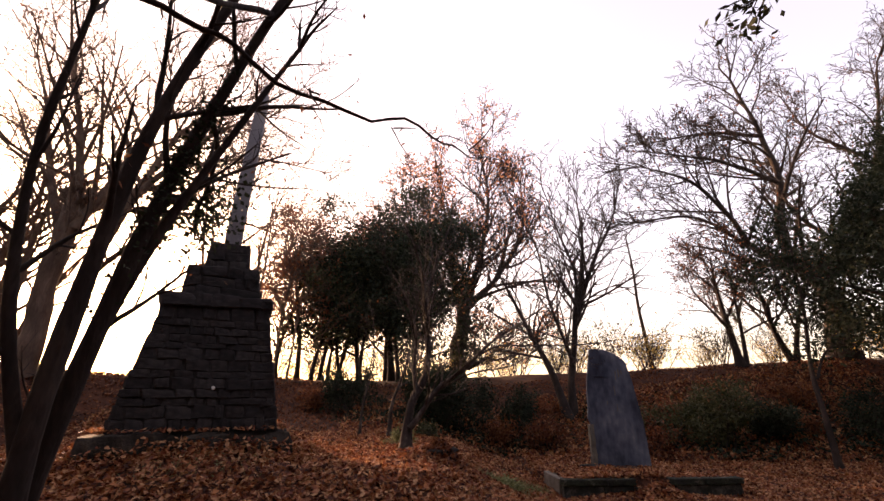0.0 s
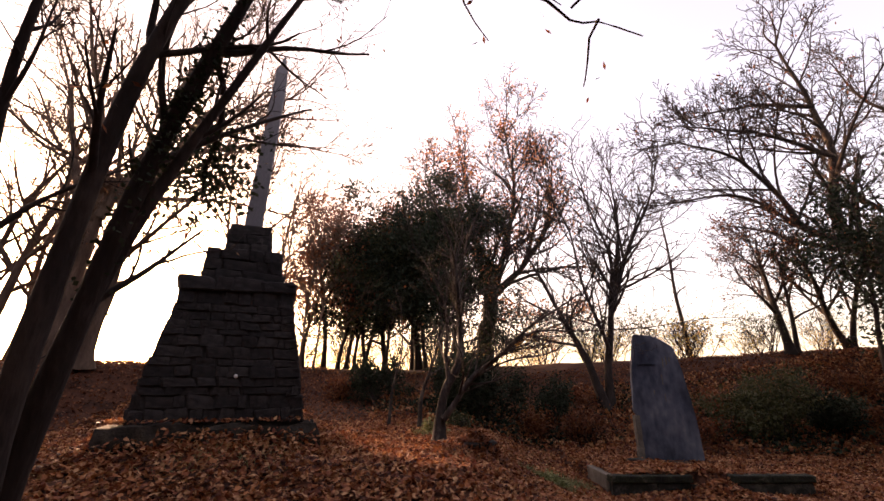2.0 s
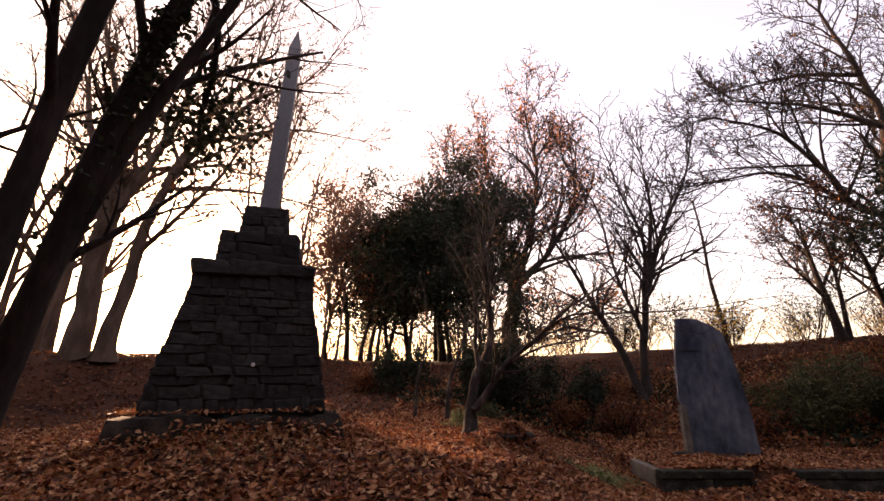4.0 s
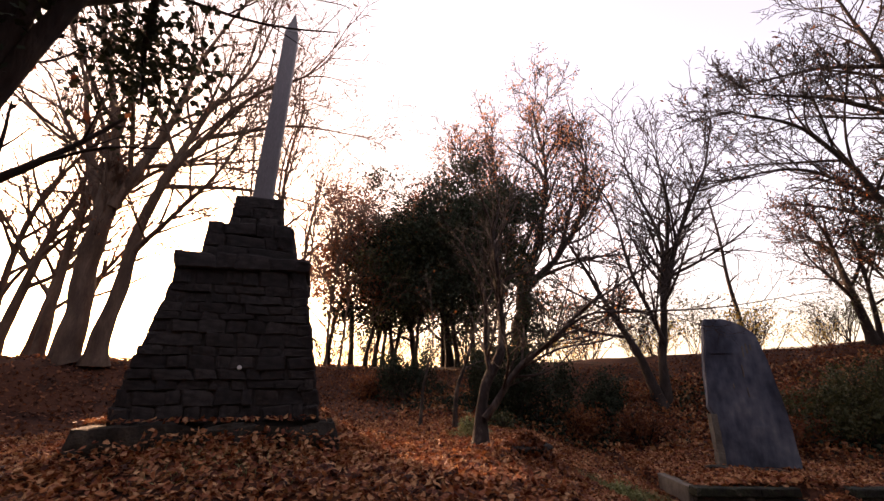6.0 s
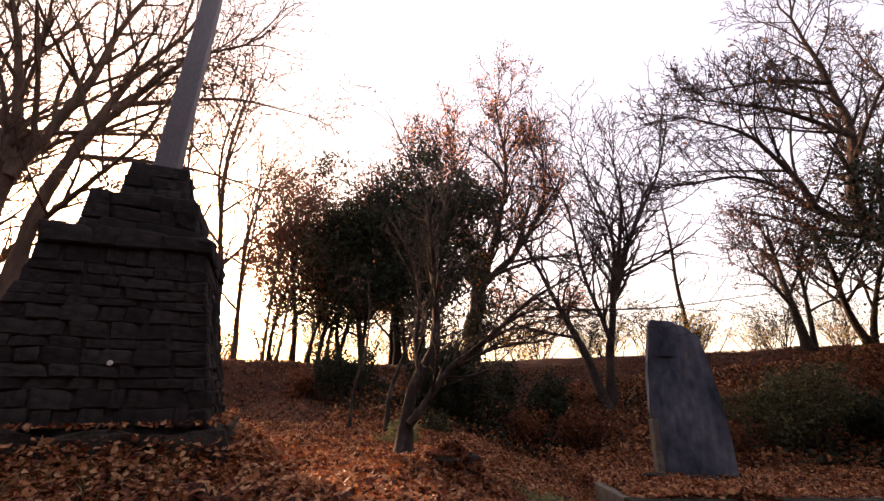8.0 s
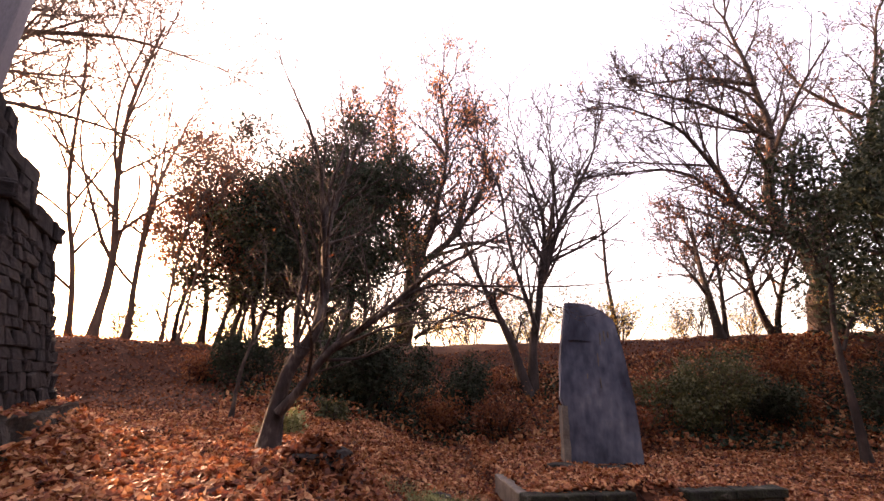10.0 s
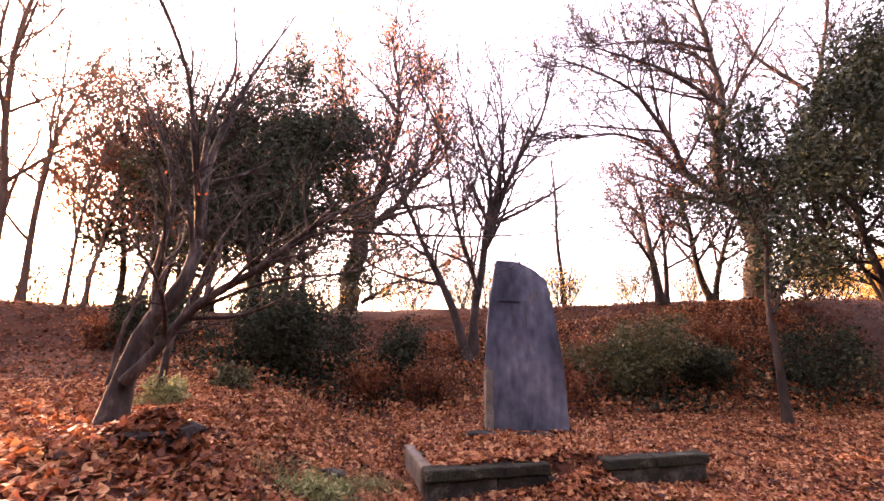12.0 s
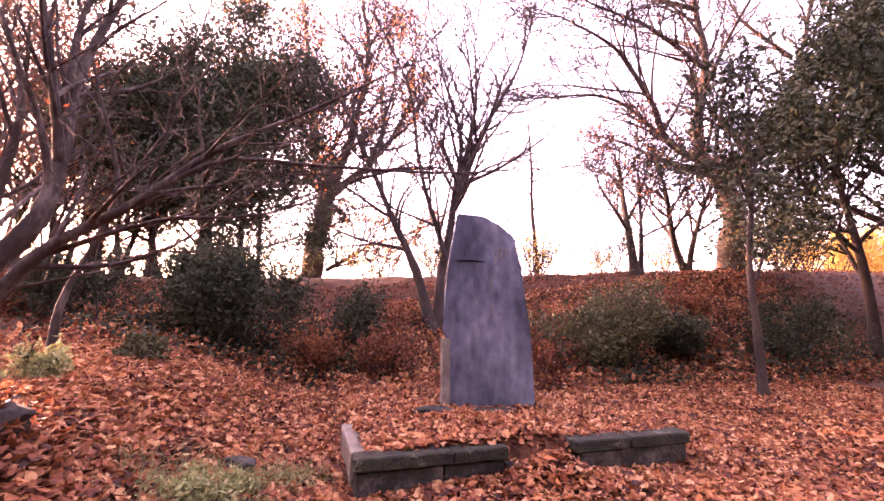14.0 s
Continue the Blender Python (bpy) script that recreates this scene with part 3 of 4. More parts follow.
shaped_tree("bare_tree", "bare tree with several rising stems on the bank", 4.6, 16.4,
            [(0.17, 0.025, 0, 0.4, [(-0.1, 0), (-0.4, 1.2), (-1.1, 2.8), (-2.0, 4.8), (-2.6, 6.1)]),
             (0.16, 0.02, 0.1, 0.3, [(0.05, 0), (0.15, 1.2), (0.5, 3.5), (0.7, 5.5), (0.1, 7.6), (-0.1, 8.7)]),
             (0.12, 0.02, 0.2, -0.5, [(0.5, 3.4), (1.4, 5.9), (2.3, 7.7), (2.6, 8.9)]),
             (0.1, 0.02, 0.1, 0.8, [(0.55, 3.8), (1.2, 6.5), (1.3, 9.2)]),
             (0.08, 0.02, 0.0, -0.5, [(0.25, 1.9), (-0.6, 4.6), (-0.9, 6.4), (-1.6, 7.8)])],
            61, M_BARK_DARK, (M_RUSSET, 0.05, 0.1, 0.1), density=3.0, reach=0.5, longest=3.2, bare=0.35, depth=4, kids=[8, 6, 4], ratio=[0.52, 0.5, 0.45], rmin=0.0125, wiggle=0.16, sides=10)
tree("thin_tree", "single thin dead stem leaning on the bank", 11.3, 24.0,
     [(0, 0, -0.05, 0, 8.0, 0.12)], 71, M_BARK_DARK, None, depth=3, kids=[8, 4], first=[0.4], angle=[60, 40], ratio=[0.12, 0.5], taper=0.35)
tree("russet_sapling", "low spreading tree with thin russet foliage on the bank", 12.6, 18.8,
     [(0, 0, -0.1, 0, 5.6, 0.17), (0.3, 0.1, 0.15, 0, 5.0, 0.1)], 81, M_BARK_DARK, (M_RUSSET, 0.8, 0.11, 0.2),
     depth=5, rmin=0.016, kids=[11, 7, 5, 4], first=[0.25, 0.2, 0.2], angle=[48, 40, 42], ratio=[0.55, 0.5, 0.45, 0.4], taper=0.2)
tree("russet_sapling", "crooked low tree leaning over the bank, sparse leaves", 15.2, 19.2,
     [(0, 0, -0.35, 0, 4.6, 0.15), (0.2, 0.1, 0.1, 0, 4.4, 0.12)], 83, M_BARK_DARK, (M_ORANGE, 0.3, 0.12, 0.2),
     kids=[12, 7, 6], first=[0.3, 0.2, 0.2], angle=[45, 40, 42], ratio=[0.55, 0.5, 0.45], wiggle=0.16, rmin=0.015)
shaped_tree("great_oak", "large bare oak with wide crooked limbs on the bank", 17.1, 19.0,
            [(0.5, 0.4, 0, 0, [(0.1, 0), (0.3, 2.2), (0.2, 3.6)]),
             (0.3, 0.05, 0, -0.5, [(0.2, 3.4), (-0.9, 4.5), (-1.2, 5.8), (-0.7, 8.5), (-1.1, 11.2), (-2.0, 14.4)]),
             (0.19, 0.03, -0.1, -1.2, [(-0.8, 4.4), (-3.0, 5.2), (-3.7, 6.4), (-5.5, 8.2), (-7.8, 8.8)]),
             (0.1, 0.03, -0.3, 1.0, [(-3.0, 5.2), (-4.7, 6.8), (-8.0, 6.8)]),
             (0.2, 0.04, 0, 1.0, [(0.3, 3.5), (1.7, 5.5), (0.5, 7.3), (0.0, 8.8)]),
             (0.22, 0.04, 0, -0.6, [(0.3, 3.5), (3.2, 7.0), (4.6, 10.5), (6.0, 15.5)]),
             (0.12, 0.03, -0.4, 0.9, [(-1.0, 11.0), (-3.2, 11.6), (-5.8, 11.5)]),
             (0.13, 0.03, -0.3, -1.6, [(-0.7, 8.4), (-3.6, 9.2), (-7.2, 9.3)]),
             (0.11, 0.03, 0, 1.2, [(4.4, 10.0), (2.4, 12.0), (2.0, 14.6)])],
            91, M_BARK_DARK, (M_RUSSET, 0.06, 0.16, 0.2), density=2.2, reach=0.5, longest=4.4, depth=5, kids=[7, 6, 4, 3], ratio=[0.52, 0.5, 0.48, 0.42], rmin=0.0165, wiggle=0.15, lift=0.2)
tree("holm_oak", "dark broad-leaved evergreen tree with glossy foliage", 16.4, 13.4,
     [(0, 0, -0.02, 0, 9.2, 0.22), (0.5, 0.2, 0.1, 0.05, 8.5, 0.15), (-0.5, 0.3, -0.14, 0.02, 7.0, 0.14)], 95, M_BARK_DARK, (M_EVERGREEN, 58, 0.15, 0.36),
     kids=[11, 6, 4], first=[0.3, 0.25, 0.2], angle=[58, 42, 42], ratio=[0.46, 0.5, 0.45])
shaped_tree("slender_tree", "slender young evergreen with a thin straight trunk in leaves", 9.75, 11.75,
            [(0.085, 0.02, 0, 0.2, [(0, 0), (0.02, 2.4), (0.3, 4.2), (0.5, 6.2)]),
             (0.04, 0.012, 0, 0.1, [(0.03, 2.2), (0.5, 2.9), (1.2, 3.25)]),
             (0.035, 0.01, 0.1, -0.3, [(0.2, 3.6), (-0.4, 4.6), (-0.6, 5.6)])],
            97, M_BARK_DARK, (M_EVERGREEN, 5.0, 0.14, 0.22), density=2.5, reach=0.4, longest=1.3, bare=0.55, depth=4, kids=[5, 4, 3], rmin=0.006)
tree("yellow_tree", "round yellow autumn tree beyond the bank", 43.5, 31.0,
     [(0, 0, 0, 0, 4.6, 0.2), (1.5, 0, 0.2, 0, 4, 0.15), (-1.5, 0, -0.2, 0, 4, 0.15)], 98, M_BARK, (M_YELLOW, 14, 0.3, 0.4),
     kids=[9, 5, 4], first=[0.15, 0.2, 0.2], angle=[55, 42, 42], ratio=[0.55, 0.5, 0.45])

path_tree = shaped_tree("path_tree", "evergreen tree beside the path with a drooping leafy bough", 3.7, 0.9,
                        [(0.16, 0.08, 0, 0, [(0, 0), (0.05, 2.5), (0.0, 5.0), (0.1, 7.5)]),
                         (0.04, 0.008, 0, 1.25, [(0.03, 4.3), (-0.6, 4.85), (-1.15, 4.6), (-1.5, 4.2)])],
                        131, M_BARK_DARK, (M_EVERGREEN, 9.0, 0.075, 0.06), density=3.0, reach=0.35, longest=0.55, depth=3, kids=[4, 3], rmin=0.004, first=0.72, bare=0.7, lift=-0.1)

# ---- shrubs and brush on the bank ----
def shrub(name, label, x, y, h, w, seed, mat, per, size, group, stems=7, spread=0.14, bark=M_BARK_DARK):
    r = np.random.default_rng(seed)
    ss = [(r.normal() * 0.12 * w, r.normal() * 0.12 * w, r.normal() * 0.45 * w / h, r.normal() * 0.45 * w / h, h * r.uniform(0.65, 1.0), 0.02) for _ in range(stems)]
    return tree(name, label, x, y, ss, seed, bark, (mat, per, size, spread), group, "shrub", depth=3, kids=[6, 4], first=[0.2, 0.2], angle=[38, 40], ratio=[0.5, 0.5], flare=0.0)


shrub("dark_shrub", "dense dark evergreen shrub at the foot of the bank", 0.35, 13.9, 1.9, 1.7, 201, M_EVERGREEN, 44, 0.085, "evergreen shrubs", 9)
shrub("dark_shrub", "dense dark evergreen shrub at the foot of the bank", -0.8, 14.6, 1.6, 1.6, 202, M_EVERGREEN, 40, 0.085, "evergreen shrubs", 9)
shrub("dark_shrub", "green leafy shrub on the bank among russet leaves", 8.2, 13.7, 1.8, 1.3, 203, M_OLIVE, 34, 0.085, "evergreen shrubs", 9)
shrub("dark_shrub", "low dark shrub on the bank among russet leaves", 9.9, 14.3, 1.1, 1.1, 204, M_EVERGREEN, 34, 0.085, "evergreen shrubs", 8)
shrub("dark_shrub", "green leafy shrub on the bank among russet leaves", 6.9, 14.0, 1.3, 1.4, 205, M_OLIVE, 23, 0.085, "evergreen shrubs", 7)
shrub("dark_shrub", "low dark shrub on the bank among russet leaves", 13.0, 13.6, 1.6, 1.7, 206, M_EVERGREEN, 30, 0.085, "evergreen shrubs", 8)
shrub("dark_shrub", "low dark shrub on the bank among russet leaves", 2.3, 15.2, 1.3, 1.6, 207, M_EVERGREEN, 27, 0.085, "evergreen shrubs", 8)
shrub("dark_shrub", "low dark shrub on the bank among russet leaves", -2.8, 15.4, 1.5, 1.8, 208, M_EVERGREEN, 30, 0.085, "evergreen shrubs", 8)
for k, (x, y) in enumerate(((1.6, 13.9), (3.0, 13.6), (5.6, 14.6), (10.8, 14.6), (7.6, 15.6), (3.6, 16.6), (12.2, 15.8), (-4.6, 16.0), (5.9, 13.5))):
    shrub("russet_shrub", "low twiggy shrub with russet leaves on the bank", x, y, rng.uniform(0.7, 1.1), rng.uniform(1.0, 1.5), 220 + k, M_RUSSET, 8, 0.09, "russet shrubs", 8)
shrub("low_plant", "small pale green plant in fallen leaves", -0.9, 10.6, 0.35, 0.5, 240, M_GRASS, 6, 0.07, "low plants", 7, 0.06)
shrub("low_plant", "small yellowish plant in fallen leaves", -0.35, 11.6, 0.4, 0.6, 241, M_OLIVE, 5, 0.07, "low plants", 7, 0.06)

brush = shrub("crest_brush", "thin leafless brush along the top of the bank", -8.0, 21.5, 2.6, 2.0, 250, M_OLIVE, 2.2, 0.12, "brush on the bank", 11, 0.2)
brush2 = shrub("crest_brush", "thin yellowing brush along the top of the bank", 6.5, 21.8, 1.6, 2.2, 251, M_YELLOW, 2.6, 0.1, "brush on the bank", 12, 0.2)
for k in range(40):
    x = -14 + k * 0.96 + rng.uniform(-0.5, 0.5)
    y = 23.5 - 0.32 * min(max(x - 2, 0), 16) + rng.uniform(-1.2, 2.5)
    copy_thing(brush if (k * 7) % 3 else brush2, pose(x, y, float(ground(x, y)) - 0.05, 0, 0, rng.uniform(0, 360)) @ Matrix.Scale(rng.uniform(0.6, 1.25), 4))

# ---- dark ivy growing over the bank ----
ip = []
for cx, cy, sx, sy, n in ((0.3, 14.2, 0.9, 0.6, 3200), (-1.6, 15.0, 0.9, 0.7, 1600), (2.6, 14.6, 0.8, 0.6, 1600), (8.4, 13.8, 0.7, 0.5, 1500), (12.6, 14.2, 1.4, 0.8, 3000), (5.8, 16.5, 1.2, 0.7, 1200)):
    px, py = nrg.normal(cx, sx, n), nrg.normal(cy, sy, n)
    keep = py > 12.7
    px, py = px[keep], py[keep]
    ip.append(np.stack([px, py, ground(px, py) + np.abs(nrg.normal(0, 0.12, len(px)))], 1))
ip = np.concatenate(ip)
tagged(leaf_sheet("ivy_cover", ip, nrg.uniform(0.06, 0.13, len(ip)), M_EVERGREEN, 0.3, None, 0.95), "dark ivy and undergrowth covering the bank", "ivy", kind="stuff")

# ---- unseen trees added behind and beside the path to block sky light ----
sky_blocker = tree("wood_tree", "tall dark evergreen tree, unseen, added to block sky light", 3.0, -7.0,
            [(0, 0, -0.02, 0, 11, 0.25), (0.6, 0.2, 0.08, 0.05, 10, 0.18), (-0.5, 0.3, -0.1, 0.02, 9.5, 0.16)], 99, M_BARK_DARK, (M_EVERGREEN, 12, 0.42, 0.4), "surrounding woods",
            kids=[12, 6, 4], first=[0.12, 0.25, 0.2], angle=[60, 42, 42], ratio=[0.4, 0.5, 0.45])
for k, (x, y) in enumerate(((-3.5, -7.5), (-9.5, -5.5), (9.0, -6.0), (14.0, -2.0), (-14.5, -1.0), (18.5, 3.0), (0.0, -12.5), (-7.0, -12), (7.0, -12), (20.5, 8.5), (-19, 4.5), (15.0, -9.0), (-15, -9))):
    copy_thing(sky_blocker, pose(x, y, float(ground(x, y)) - 0.06, 0, 0, k * 77.0))

# ---- monument: rubble pyramid with stepped top and a granite shaft ----
MX, MY, MZ, MTURN, MS = -4.3, 8.35, 0.79, 23.2, 0.81
mon = root("monument", MX, MY, MZ, "dark rubble-stone pyramid carrying a tall granite obelisk", "monument", rz=MTURN)
mon.matrix_basis = mon.matrix_basis @ Matrix.Scale(MS, 4)


def frustum(h0, h1, z0, z1, seed=0, cuts=0, rough=0.0, lean=0.0):
    bm = bmesh.new()
    lo = [bm.verts.new((sx * h0, sy * h0, z0)) for sx, sy in ((-1, -1), (1, -1), (1, 1), (-1, 1))]
    hi = [bm.verts.new((sx * h1, sy * h1, z1)) for sx, sy in ((-1, -1), (1, -1), (1, 1), (-1, 1))]
    bm.faces.new(lo[::-1])
    bm.faces.new(hi)
    for i in range(4):
        bm.faces.new((lo[i], lo[(i + 1) % 4], hi[(i + 1) % 4], hi[i]))
    if cuts:
        bmesh.ops.subdivide_edges(bm, edges=bm.edges[:], cuts=cuts, use_grid_fill=True)
        for v in bm.verts:
            v.co += Vector(noise.noise_vector(v.co * 2.3 + Vector((seed, 0, 0)))) * rough
    for v in bm.verts:
        k = lean * (v.co.z - 4.4) / 5.2
        v.co.x += 0.888 * k
        v.co.y -= 0.46 * k
    return bm


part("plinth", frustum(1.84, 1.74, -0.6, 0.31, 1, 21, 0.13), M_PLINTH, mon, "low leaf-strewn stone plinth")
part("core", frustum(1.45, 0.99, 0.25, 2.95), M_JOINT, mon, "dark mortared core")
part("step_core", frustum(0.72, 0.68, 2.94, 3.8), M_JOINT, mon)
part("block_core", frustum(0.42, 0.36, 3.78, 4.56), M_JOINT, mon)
bm = frustum(0.19, 0.15, 4.5, 9.0, 2, 3, 0.003, 0.22)
bmesh.ops.bevel(bm, geom=[e for e in bm.edges if len(e.link_faces) == 2 and e.calc_face_angle() > 1.0], offset=0.012, segments=1, affect="EDGES")
part("shaft", bm, M_SHAFT, mon, "pale grey square granite shaft")
part("tip", frustum(0.15, 0.012, 9.002, 9.68, 0, 0, 0, 0.22), M_SHAFT, mon, "pointed granite tip")
bm = bmesh.new()
bmesh.ops.create_cone(bm, cap_ends=True, segments=16, radius1=0.035, radius2=0.03, depth=0.02)
pl = part("plaque", bm, M_PLAQUE, mon, "small white enamel disc")
pl.matrix_basis = pose(0.19, -1.39, 1.16, 100, 0, 0)

STONES = []
for k in range(7):
    bm = bmesh.new()
    bmesh.ops.create_cube(bm, size=1)
    for v in bm.verts:
        v.co += Vector([rng.uniform(-0.12, 0.12) for _ in range(3)])
    bmesh.ops.bevel(bm, geom=bm.edges[:], offset=0.09, segments=1, affect="EDGES")
    for v in bm.verts:
        v.co += Vector([rng.uniform(-0.02, 0.02) for _ in range(3)])
    me = bpy.data.meshes.new("stone")
    bm.to_mesh(me)
    bm.free()
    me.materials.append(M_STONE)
    STONES.append(me)


def course(half, z, h, length, proud=0.03, batter=0.0):
    """One ring of stones: half the side of the ring, its foot and its height."""
    for side in range(4):
        turn = Matrix.Rotation(side * math.pi / 2, 4, "Z")
        u = -half - proud
        end = half - 0.01
        while u < end - 0.02:
            ln = length * rng.uniform(0.5, 1.6)
            if end - u - ln < length * 0.45:
                ln = end - u
            ob = new("stone", rng.choice(STONES))
            ob.parent = mon
            d = rng.uniform(0.24, 0.3)
            out = half + rng.uniform(-0.01, proud)
            hh = h * rng.uniform(0.93, 1.04)
            ob.matrix_basis = turn @ pose(u + ln / 2, -out + d / 2, z + h / 2, batter + rng.uniform(-2, 2), rng.uniform(-2, 2), rng.uniform(-2.5, 2.5)) @ Matrix.Diagonal((ln - 0.012, d, hh, 1))
            u += ln


z = 0.33
while z < 2.8:
    h = min(rng.uniform(0.13, 0.24), 2.86 - z)
    if 2.86 - z - h < 0.12:
        h = 2.86 - z
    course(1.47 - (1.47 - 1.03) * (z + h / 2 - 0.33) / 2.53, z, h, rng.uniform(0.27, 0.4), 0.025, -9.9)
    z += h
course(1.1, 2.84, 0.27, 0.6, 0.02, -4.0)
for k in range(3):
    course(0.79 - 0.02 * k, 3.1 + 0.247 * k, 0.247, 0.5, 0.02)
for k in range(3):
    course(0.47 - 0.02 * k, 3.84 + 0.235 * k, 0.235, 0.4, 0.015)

# ---- inscribed stone ----
st = root("standing_stone", 3.5, 10.9, 0.16, "tall blue-grey inscribed stone slab standing in leaves", "monument stone", rz=-8)
OUT = [(0.03, -0.15), (1.22, -0.15), (1.17, 0.9), (1.07, 1.6), (0.95, 2.27), (0.74, 2.44), (0.5, 2.57), (0.12, 2.6), (0.05, 2.1), (-0.02, 1.6), (-0.06, 0.98), (0.02, 0.85)]
bm = bmesh.new()
fr = [bm.verts.new((u, 0, h)) for u, h in OUT]
bk = [bm.verts.new((u + 0.02, 0.27, h - 0.03)) for u, h in OUT]
bm.faces.new(fr)
bm.faces.new(bk[::-1])
for i in range(len(OUT)):
    j = (i + 1) % len(OUT)
    bm.faces.new((fr[i], bk[i], bk[j], fr[j]))
bmesh.ops.recalc_face_normals(bm, faces=bm.faces[:])
bmesh.ops.bevel(bm, geom=bm.edges[:], offset=0.022, segments=2, affect="EDGES")
bmesh.ops.triangulate(bm, faces=bm.faces[:])
for _ in range(3):
    bmesh.ops.subdivide_edges(bm, edges=[e for e in bm.edges if e.calc_length() > 0.16], cuts=1)
    bmesh.ops.triangulate(bm, faces=bm.faces[:])
for v in bm.verts:
    v.co += Vector(noise.noise_vector(v.co * 3.1)) * 0.016 + Vector(noise.noise_vector(v.co * 9.0)) * 0.006
part("slab", bm, M_STELE, st, smooth=False)


def chip(name, u0, u1, y0, y1, z0, z1, mat, parent, seed, rough, label=""):
    bm = bmesh.new()
    bmesh.ops.create_cube(bm, size=1)
    for v in bm.verts:
        v.co = Vector((u0 + (v.co.x + 0.5) * (u1 - u0), y0 + (v.co.y + 0.5) * (y1 - y0), z0 + (v.co.z + 0.5) * (z1 - z0)))
    bmesh.ops.subdivide_edges(bm, edges=bm.edges[:], cuts=5, use_grid_fill=True)
    for v in bm.verts:
        v.co += Vector(noise.noise_vector(v.co * 7 + Vector((seed * 4.3, 0.7, 0)))) * rough
    return part(name, bm, mat, parent, label)


# chipped side face; the light it catches is put into the pale colour
chip("broken_edge", -0.055, 0.05, -0.03, 0.2, -0.1, 0.86, M_STELE_EDGE, st, 1, 0.018, "broken side of the slab, caught light in its pale colour")
chip("top_ledge", 0.12, 0.5, -0.022, 0.02, 1.93, 1.97, M_STELE, st, 2, 0.012)
chip("base_stone", -0.12, 1.33, -0.14, 0.42, -0.25, -0.01, M_CONCRETE, st, 3, 0.03, "dark flat base stone under the slab")
for k, (u, z0, z1, wd) in enumerate(((0.66, 1.86, 2.06, 0.018), (0.73, 1.92, 2.1, 0.022), (0.8, 1.98, 2.08, 0.016), (0.6, 1.5, 1.72, 0.014), (0.62, 1.15, 1.32, 0.012), (0.4, 1.3, 1.38, 0.016))):
    chip("inscription_bar", u, u + wd, -0.021, 0.0, z0, z1, M_STELE_EDGE, st, 10 + k, 0.006, "worn pale inscription mark")


def rock(name, label, x, y, sx, sy, sz, seed, mat, rz=0.0, sink=0.3):
    bm = bmesh.new()
    bmesh.ops.create_icosphere(bm, subdivisions=3, radius=0.5)
    for v in bm.verts:
        c = v.co.copy()
        v.co += Vector(noise.noise_vector(c * 2.5 + Vector((seed * 3.7, 0, 0)))) * 0.16 + Vector(noise.noise_vector(c * 6 + Vector((0, seed, 0)))) * 0.05
        v.co = Vector((v.co.x * sx, v.co.y * sy, v.co.z * sz))
    ob = part(name, bm, mat)
    ob.matrix_basis = pose(x, y, float(ground(x, y)) + sz * (0.5 - sink), 0, 0, rz)
    return tagged(ob, label, "stone")


rock("foot_stone", "flat dark stone at the foot of the inscribed slab", 3.25, 10.55, 0.6, 0.3, 0.12, 3, M_CONCRETE, 10)
rock("foot_stone", "flat dark stone at the foot of the inscribed slab", 4.05, 10.66, 0.8, 0.25, 0.1, 4, M_CONCRETE, -6)

rock("earth_mound", "low mound of dark earth strewn with dark leaves", 0.02, 8.3, 0.6, 0.36, 0.26, 12, M_JOINT, 20, 0.5)

# ---- low wall round the raised bed ----
wall = root("low_wall", WALL_A.x, WALL_A.y, -0.32, "low mossy concrete kerb wall round the raised bed", "wall", rz=WALL_TURN)


def block(name, x0, x1, y0, y1, z0, z1, mat, parent, seed=0, rough=0.012):
    bm = bmesh.new()
    bmesh.ops.create_cube(bm, size=1)
    for v in bm.verts:
        v.co = Vector((x0 + (v.co.x + 0.5) * (x1 - x0), y0 + (v.co.y + 0.5) * (y1 - y0), z0 + (v.co.z + 0.5) * (z1 - z0)))
    bmesh.ops.bevel(bm, geom=bm.edges[:], offset=0.012, segments=1, affect="EDGES")
    bmesh.ops.subdivide_edges(bm, edges=[e for e in bm.edges if e.calc_length() > 0.1], cuts=4, use_grid_fill=True)
    for v in bm.verts:
        v.co += Vector(noise.noise_vector(v.co * 6 + Vector((seed * 5.1, 1.3, 0)))) * rough
    return part(name, bm, mat, parent)


block("block", 0.02, 0.78, 0.02, 0.2, 0, 0.36, M_CONCRETE, wall, 1)
block("block", 0.79, 1.36, 0.02, 0.2, 0, 0.36, M_CONCRETE, wall, 2)
block("coping", 0.0, 0.86, -0.01, 0.22, 0.365, 0.475, M_MOSS, wall, 3)
block("coping", 0.87, 1.4, -0.01, 0.22, 0.365, 0.475, M_MOSS, wall, 4)
block("block", 1.37, 2.15, 0.04, 0.2, 0, 0.33, M_CONCRETE, wall, 5)
block("block", 2.16, 3.48, 0.02, 0.2, 0, 0.36, M_CONCRETE, wall, 6)
block("coping", 2.1, 2.75, -0.01, 0.22, 0.365, 0.475, M_MOSS, wall, 7)
block("coping", 2.76, 3.52, -0.01, 0.22, 0.365, 0.475, M_MOSS, wall, 8)
block("side_block", 0.0, 0.15, 0.225, 1.25, 0, 0.46, M_STELE_EDGE, wall, 9)

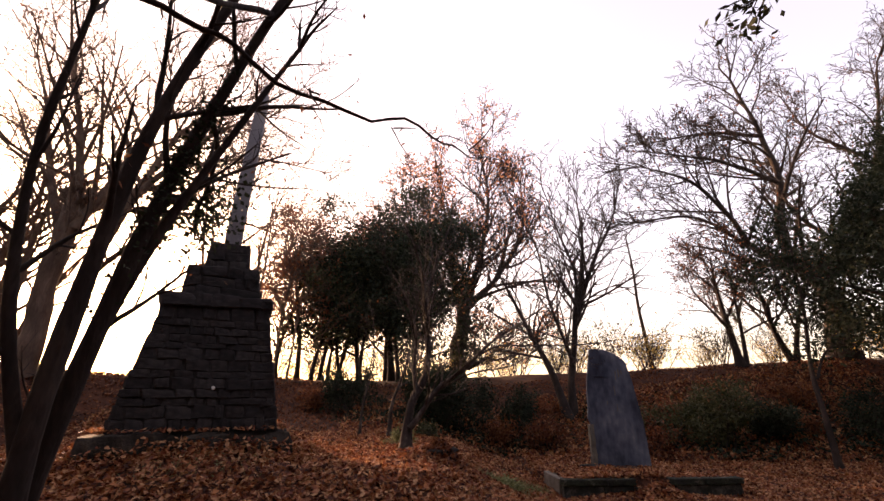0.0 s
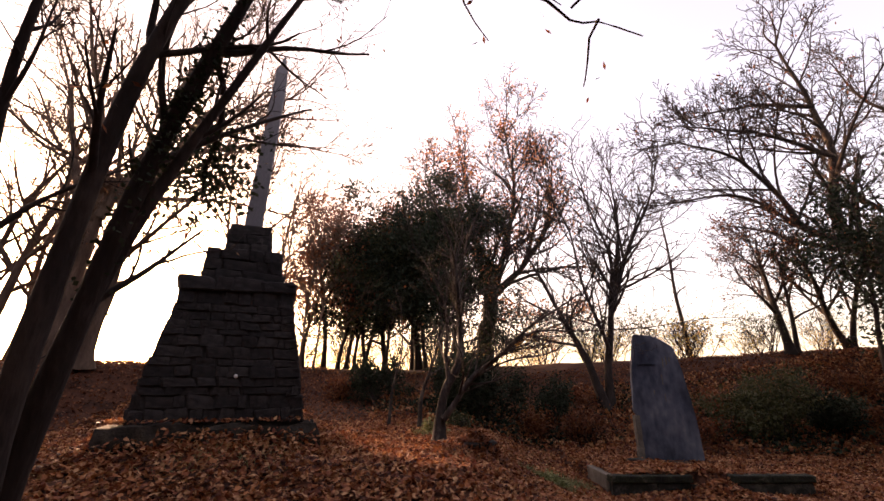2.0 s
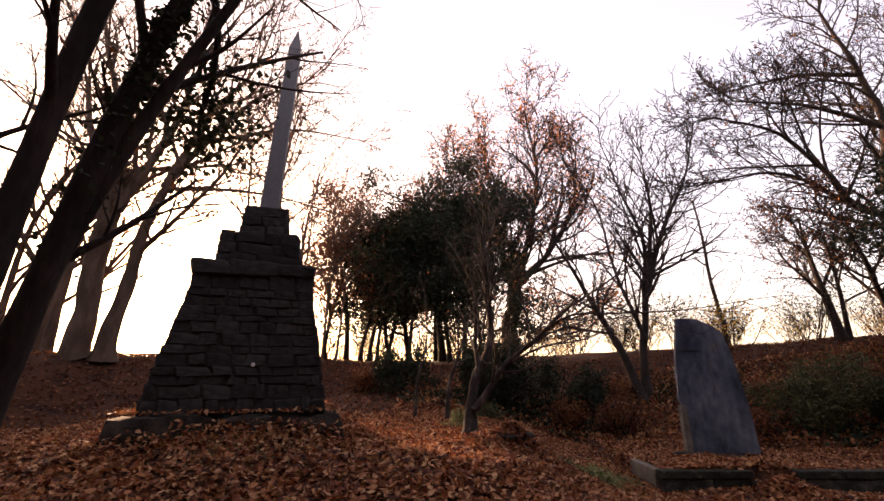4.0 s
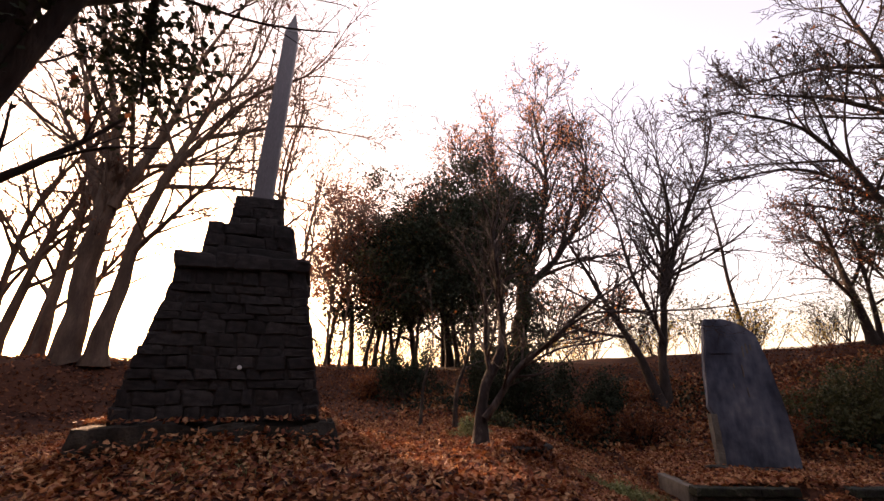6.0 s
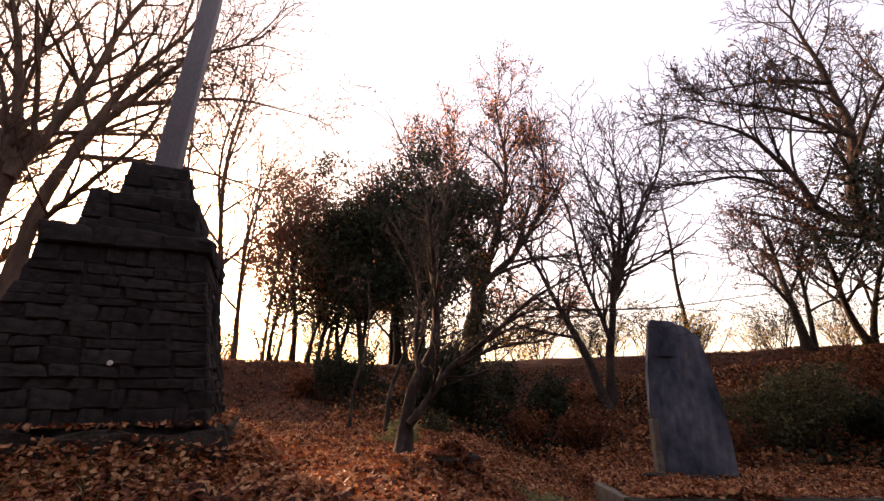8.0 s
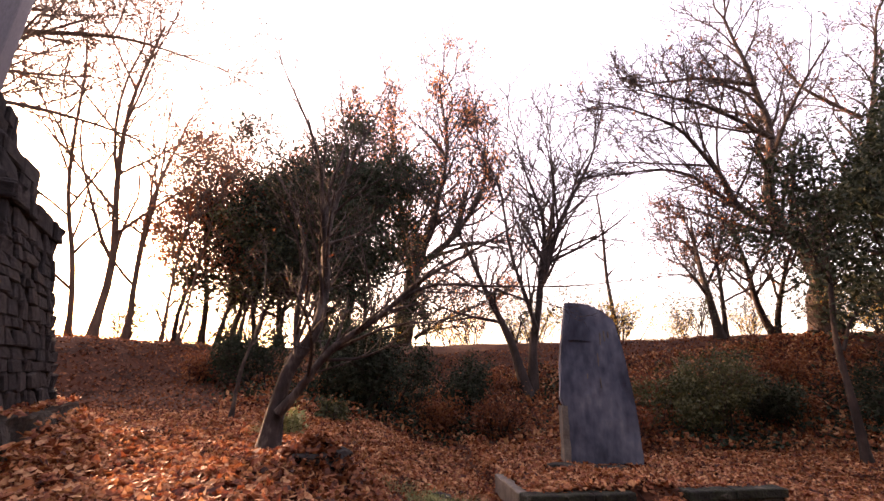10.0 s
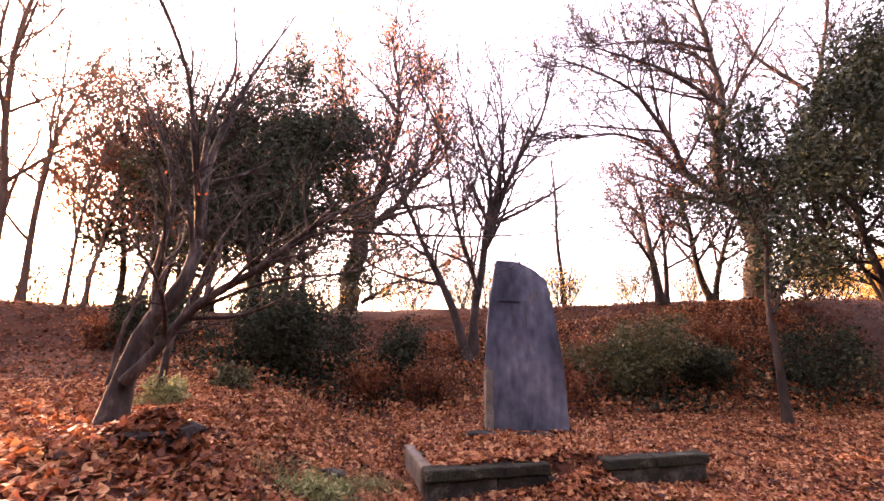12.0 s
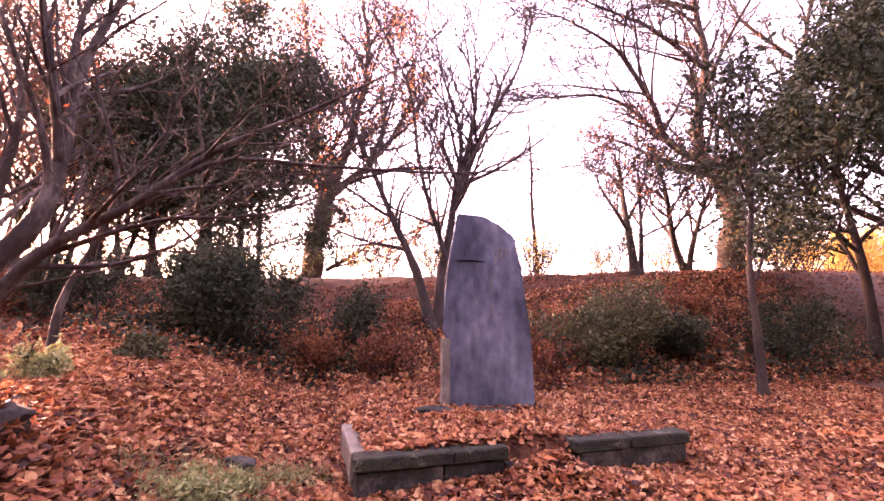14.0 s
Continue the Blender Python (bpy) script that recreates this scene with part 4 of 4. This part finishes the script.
# ---- grass and leaf litter ----
def tuft(label, x, y, n, w, h, seed):
    r = np.random.default_rng(seed)
    tb = Tubes()
    for _ in range(n):
        px, py = r.normal(size=2) * w * 0.45
        p = np.array([px, py, float(ground(x + px, y + py)) - float(ground(x, y)) - 0.01])
        d = unit(np.array([r.normal() * 0.5, r.normal() * 0.5, 1]))
        q = [p]
        for _s in range(3):
            q.append(q[-1] + d * h * r.uniform(0.2, 0.45))
            d = unit(d + np.array([d[0], d[1], -0.35]) * 0.5)
        tb.add(q, [0.004, 0.0035, 0.0025, 0.0008], 3)
    ob = tb.make("grass_tuft", M_GRASS, None)
    ob.matrix_basis = pose(x, y, float(ground(x, y)))
    return tagged(ob, label, "grass", "grass tufts", "stuff")


shrub("low_plant", "small pale green leafy plant in fallen leaves", 1.1, 8.55, 0.2, 0.5, 243, M_GRASS, 7, 0.05, "low plants", 12, 0.06)
shrub("low_plant", "small pale green leafy plant in fallen leaves", 1.35, 8.9, 0.16, 0.35, 244, M_GRASS, 6, 0.045, "low plants", 9, 0.05)
rock("dark_stone", "small dark stone among leaves beside a green plant", 1.28, 9.35, 0.34, 0.22, 0.16, 8, M_CONCRETE, 12)
tuft("pale green grass tuft growing through fallen leaves", 1.15, 8.75, 700, 0.55, 0.16, 301)
tuft("pale green grass tuft growing through fallen leaves", 1.35, 9.1, 260, 0.3, 0.14, 302)
tuft("pale green grass tuft growing through fallen leaves", -3.4, 6.9, 400, 0.9, 0.12, 303)
tuft("pale green grass tuft growing through fallen leaves", 1.75, 9.3, 200, 0.3, 0.2, 304)
tuft("pale green grass tuft growing through fallen leaves", -1.0, 10.4, 260, 0.35, 0.18, 305)

pts = np.concatenate([scatter(98000, -9, 13, 5.8, 12.9), scatter(18000, -1.5, 7, 7.8, 12), scatter(14000, -12, 12, -8, 4.2), scatter(24000, -9, 6, 4.2, 5.8)])
on = np.stack([nrg.uniform(-1.74, 1.74, 2600), nrg.uniform(-1.74, 1.74, 2600)], 1)
on = on[np.maximum(abs(on[:, 0]), abs(on[:, 1])) > 1.44]
ring = nrg.uniform(-2.35, 2.35, (9000, 2))
far = np.maximum(abs(ring[:, 0]), abs(ring[:, 1]))
ring = ring[far > 1.8]
on, ring = on * MS, ring * MS
c, s = math.cos(radians(MTURN)), math.sin(radians(MTURN))
on = np.stack([MX + on[:, 0] * c - on[:, 1] * s, MY + on[:, 0] * s + on[:, 1] * c, np.full(len(on), MZ + 0.36 * MS)], 1)
rx, ry = MX + ring[:, 0] * c - ring[:, 1] * s, MY + ring[:, 0] * s + ring[:, 1] * c
rz = ground(rx, ry) + np.clip(2.35 * MS - np.maximum(abs(ring[:, 0]), abs(ring[:, 1])), 0, 1) * 0.5 * nrg.uniform(0.2, 1.0, len(rx))
pts = np.concatenate([pts, on, np.stack([rx, ry, rz], 1)])
pts = pts[((pts[:, 0] - 0.02) / 0.42) ** 2 + ((pts[:, 1] - 8.28) / 0.32) ** 2 > 1]
pts[:, 2] += nrg.uniform(0, 0.035, len(pts))
lt = curled_leaves("leaf_litter", pts, 0.05 + 0.075 * nrg.beta(2, 3, len(pts)), M_LITTER, 0.55)
tagged(lt, "thick carpet of dry russet fallen leaves on the ground", "fallen leaves", kind="stuff")
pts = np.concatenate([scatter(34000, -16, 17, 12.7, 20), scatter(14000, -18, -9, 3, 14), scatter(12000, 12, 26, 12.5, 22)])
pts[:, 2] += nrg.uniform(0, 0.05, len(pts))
bp = np.concatenate([scatter(15000, 3.5, 16, 12.9, 18), scatter(5000, -3, 4, 12.8, 17)])
bp[:, 2] += np.abs(nrg.normal(0, 0.1, len(bp)))
tagged(curled_leaves("bank_bracken", bp, 0.06 + 0.1 * nrg.beta(2, 3, len(bp)), M_LITTER, 0.25), "dry orange bracken and leaves lying over the bank", "bracken", kind="stuff")
hp = np.stack([nrg.normal(0.02, 0.3, 1100), nrg.normal(8.25, 0.22, 1100)], 1)
near = np.exp(-((hp[:, 0] - 0.02) / 0.3) ** 2 - ((hp[:, 1] - 8.3) / 0.18) ** 2)
hp = np.column_stack([hp, ground(hp[:, 0], hp[:, 1]) + 0.15 * near + nrg.uniform(0.0, 0.05, 1100)])
tagged(curled_leaves("mound_litter", hp, 0.05 + 0.07 * nrg.beta(2, 3, 1100), M_SHADE_TONED, 0.4), "dark leaves heaped on the earth mound", "fallen leaves", kind="stuff")
lt = curled_leaves("bank_litter", pts, 0.05 + 0.08 * nrg.beta(2, 3, len(pts)), M_SHADE_TONED, 0.5)
tagged(lt, "dark russet leaves lying on the bank, shade in their colour", "fallen leaves", kind="stuff")
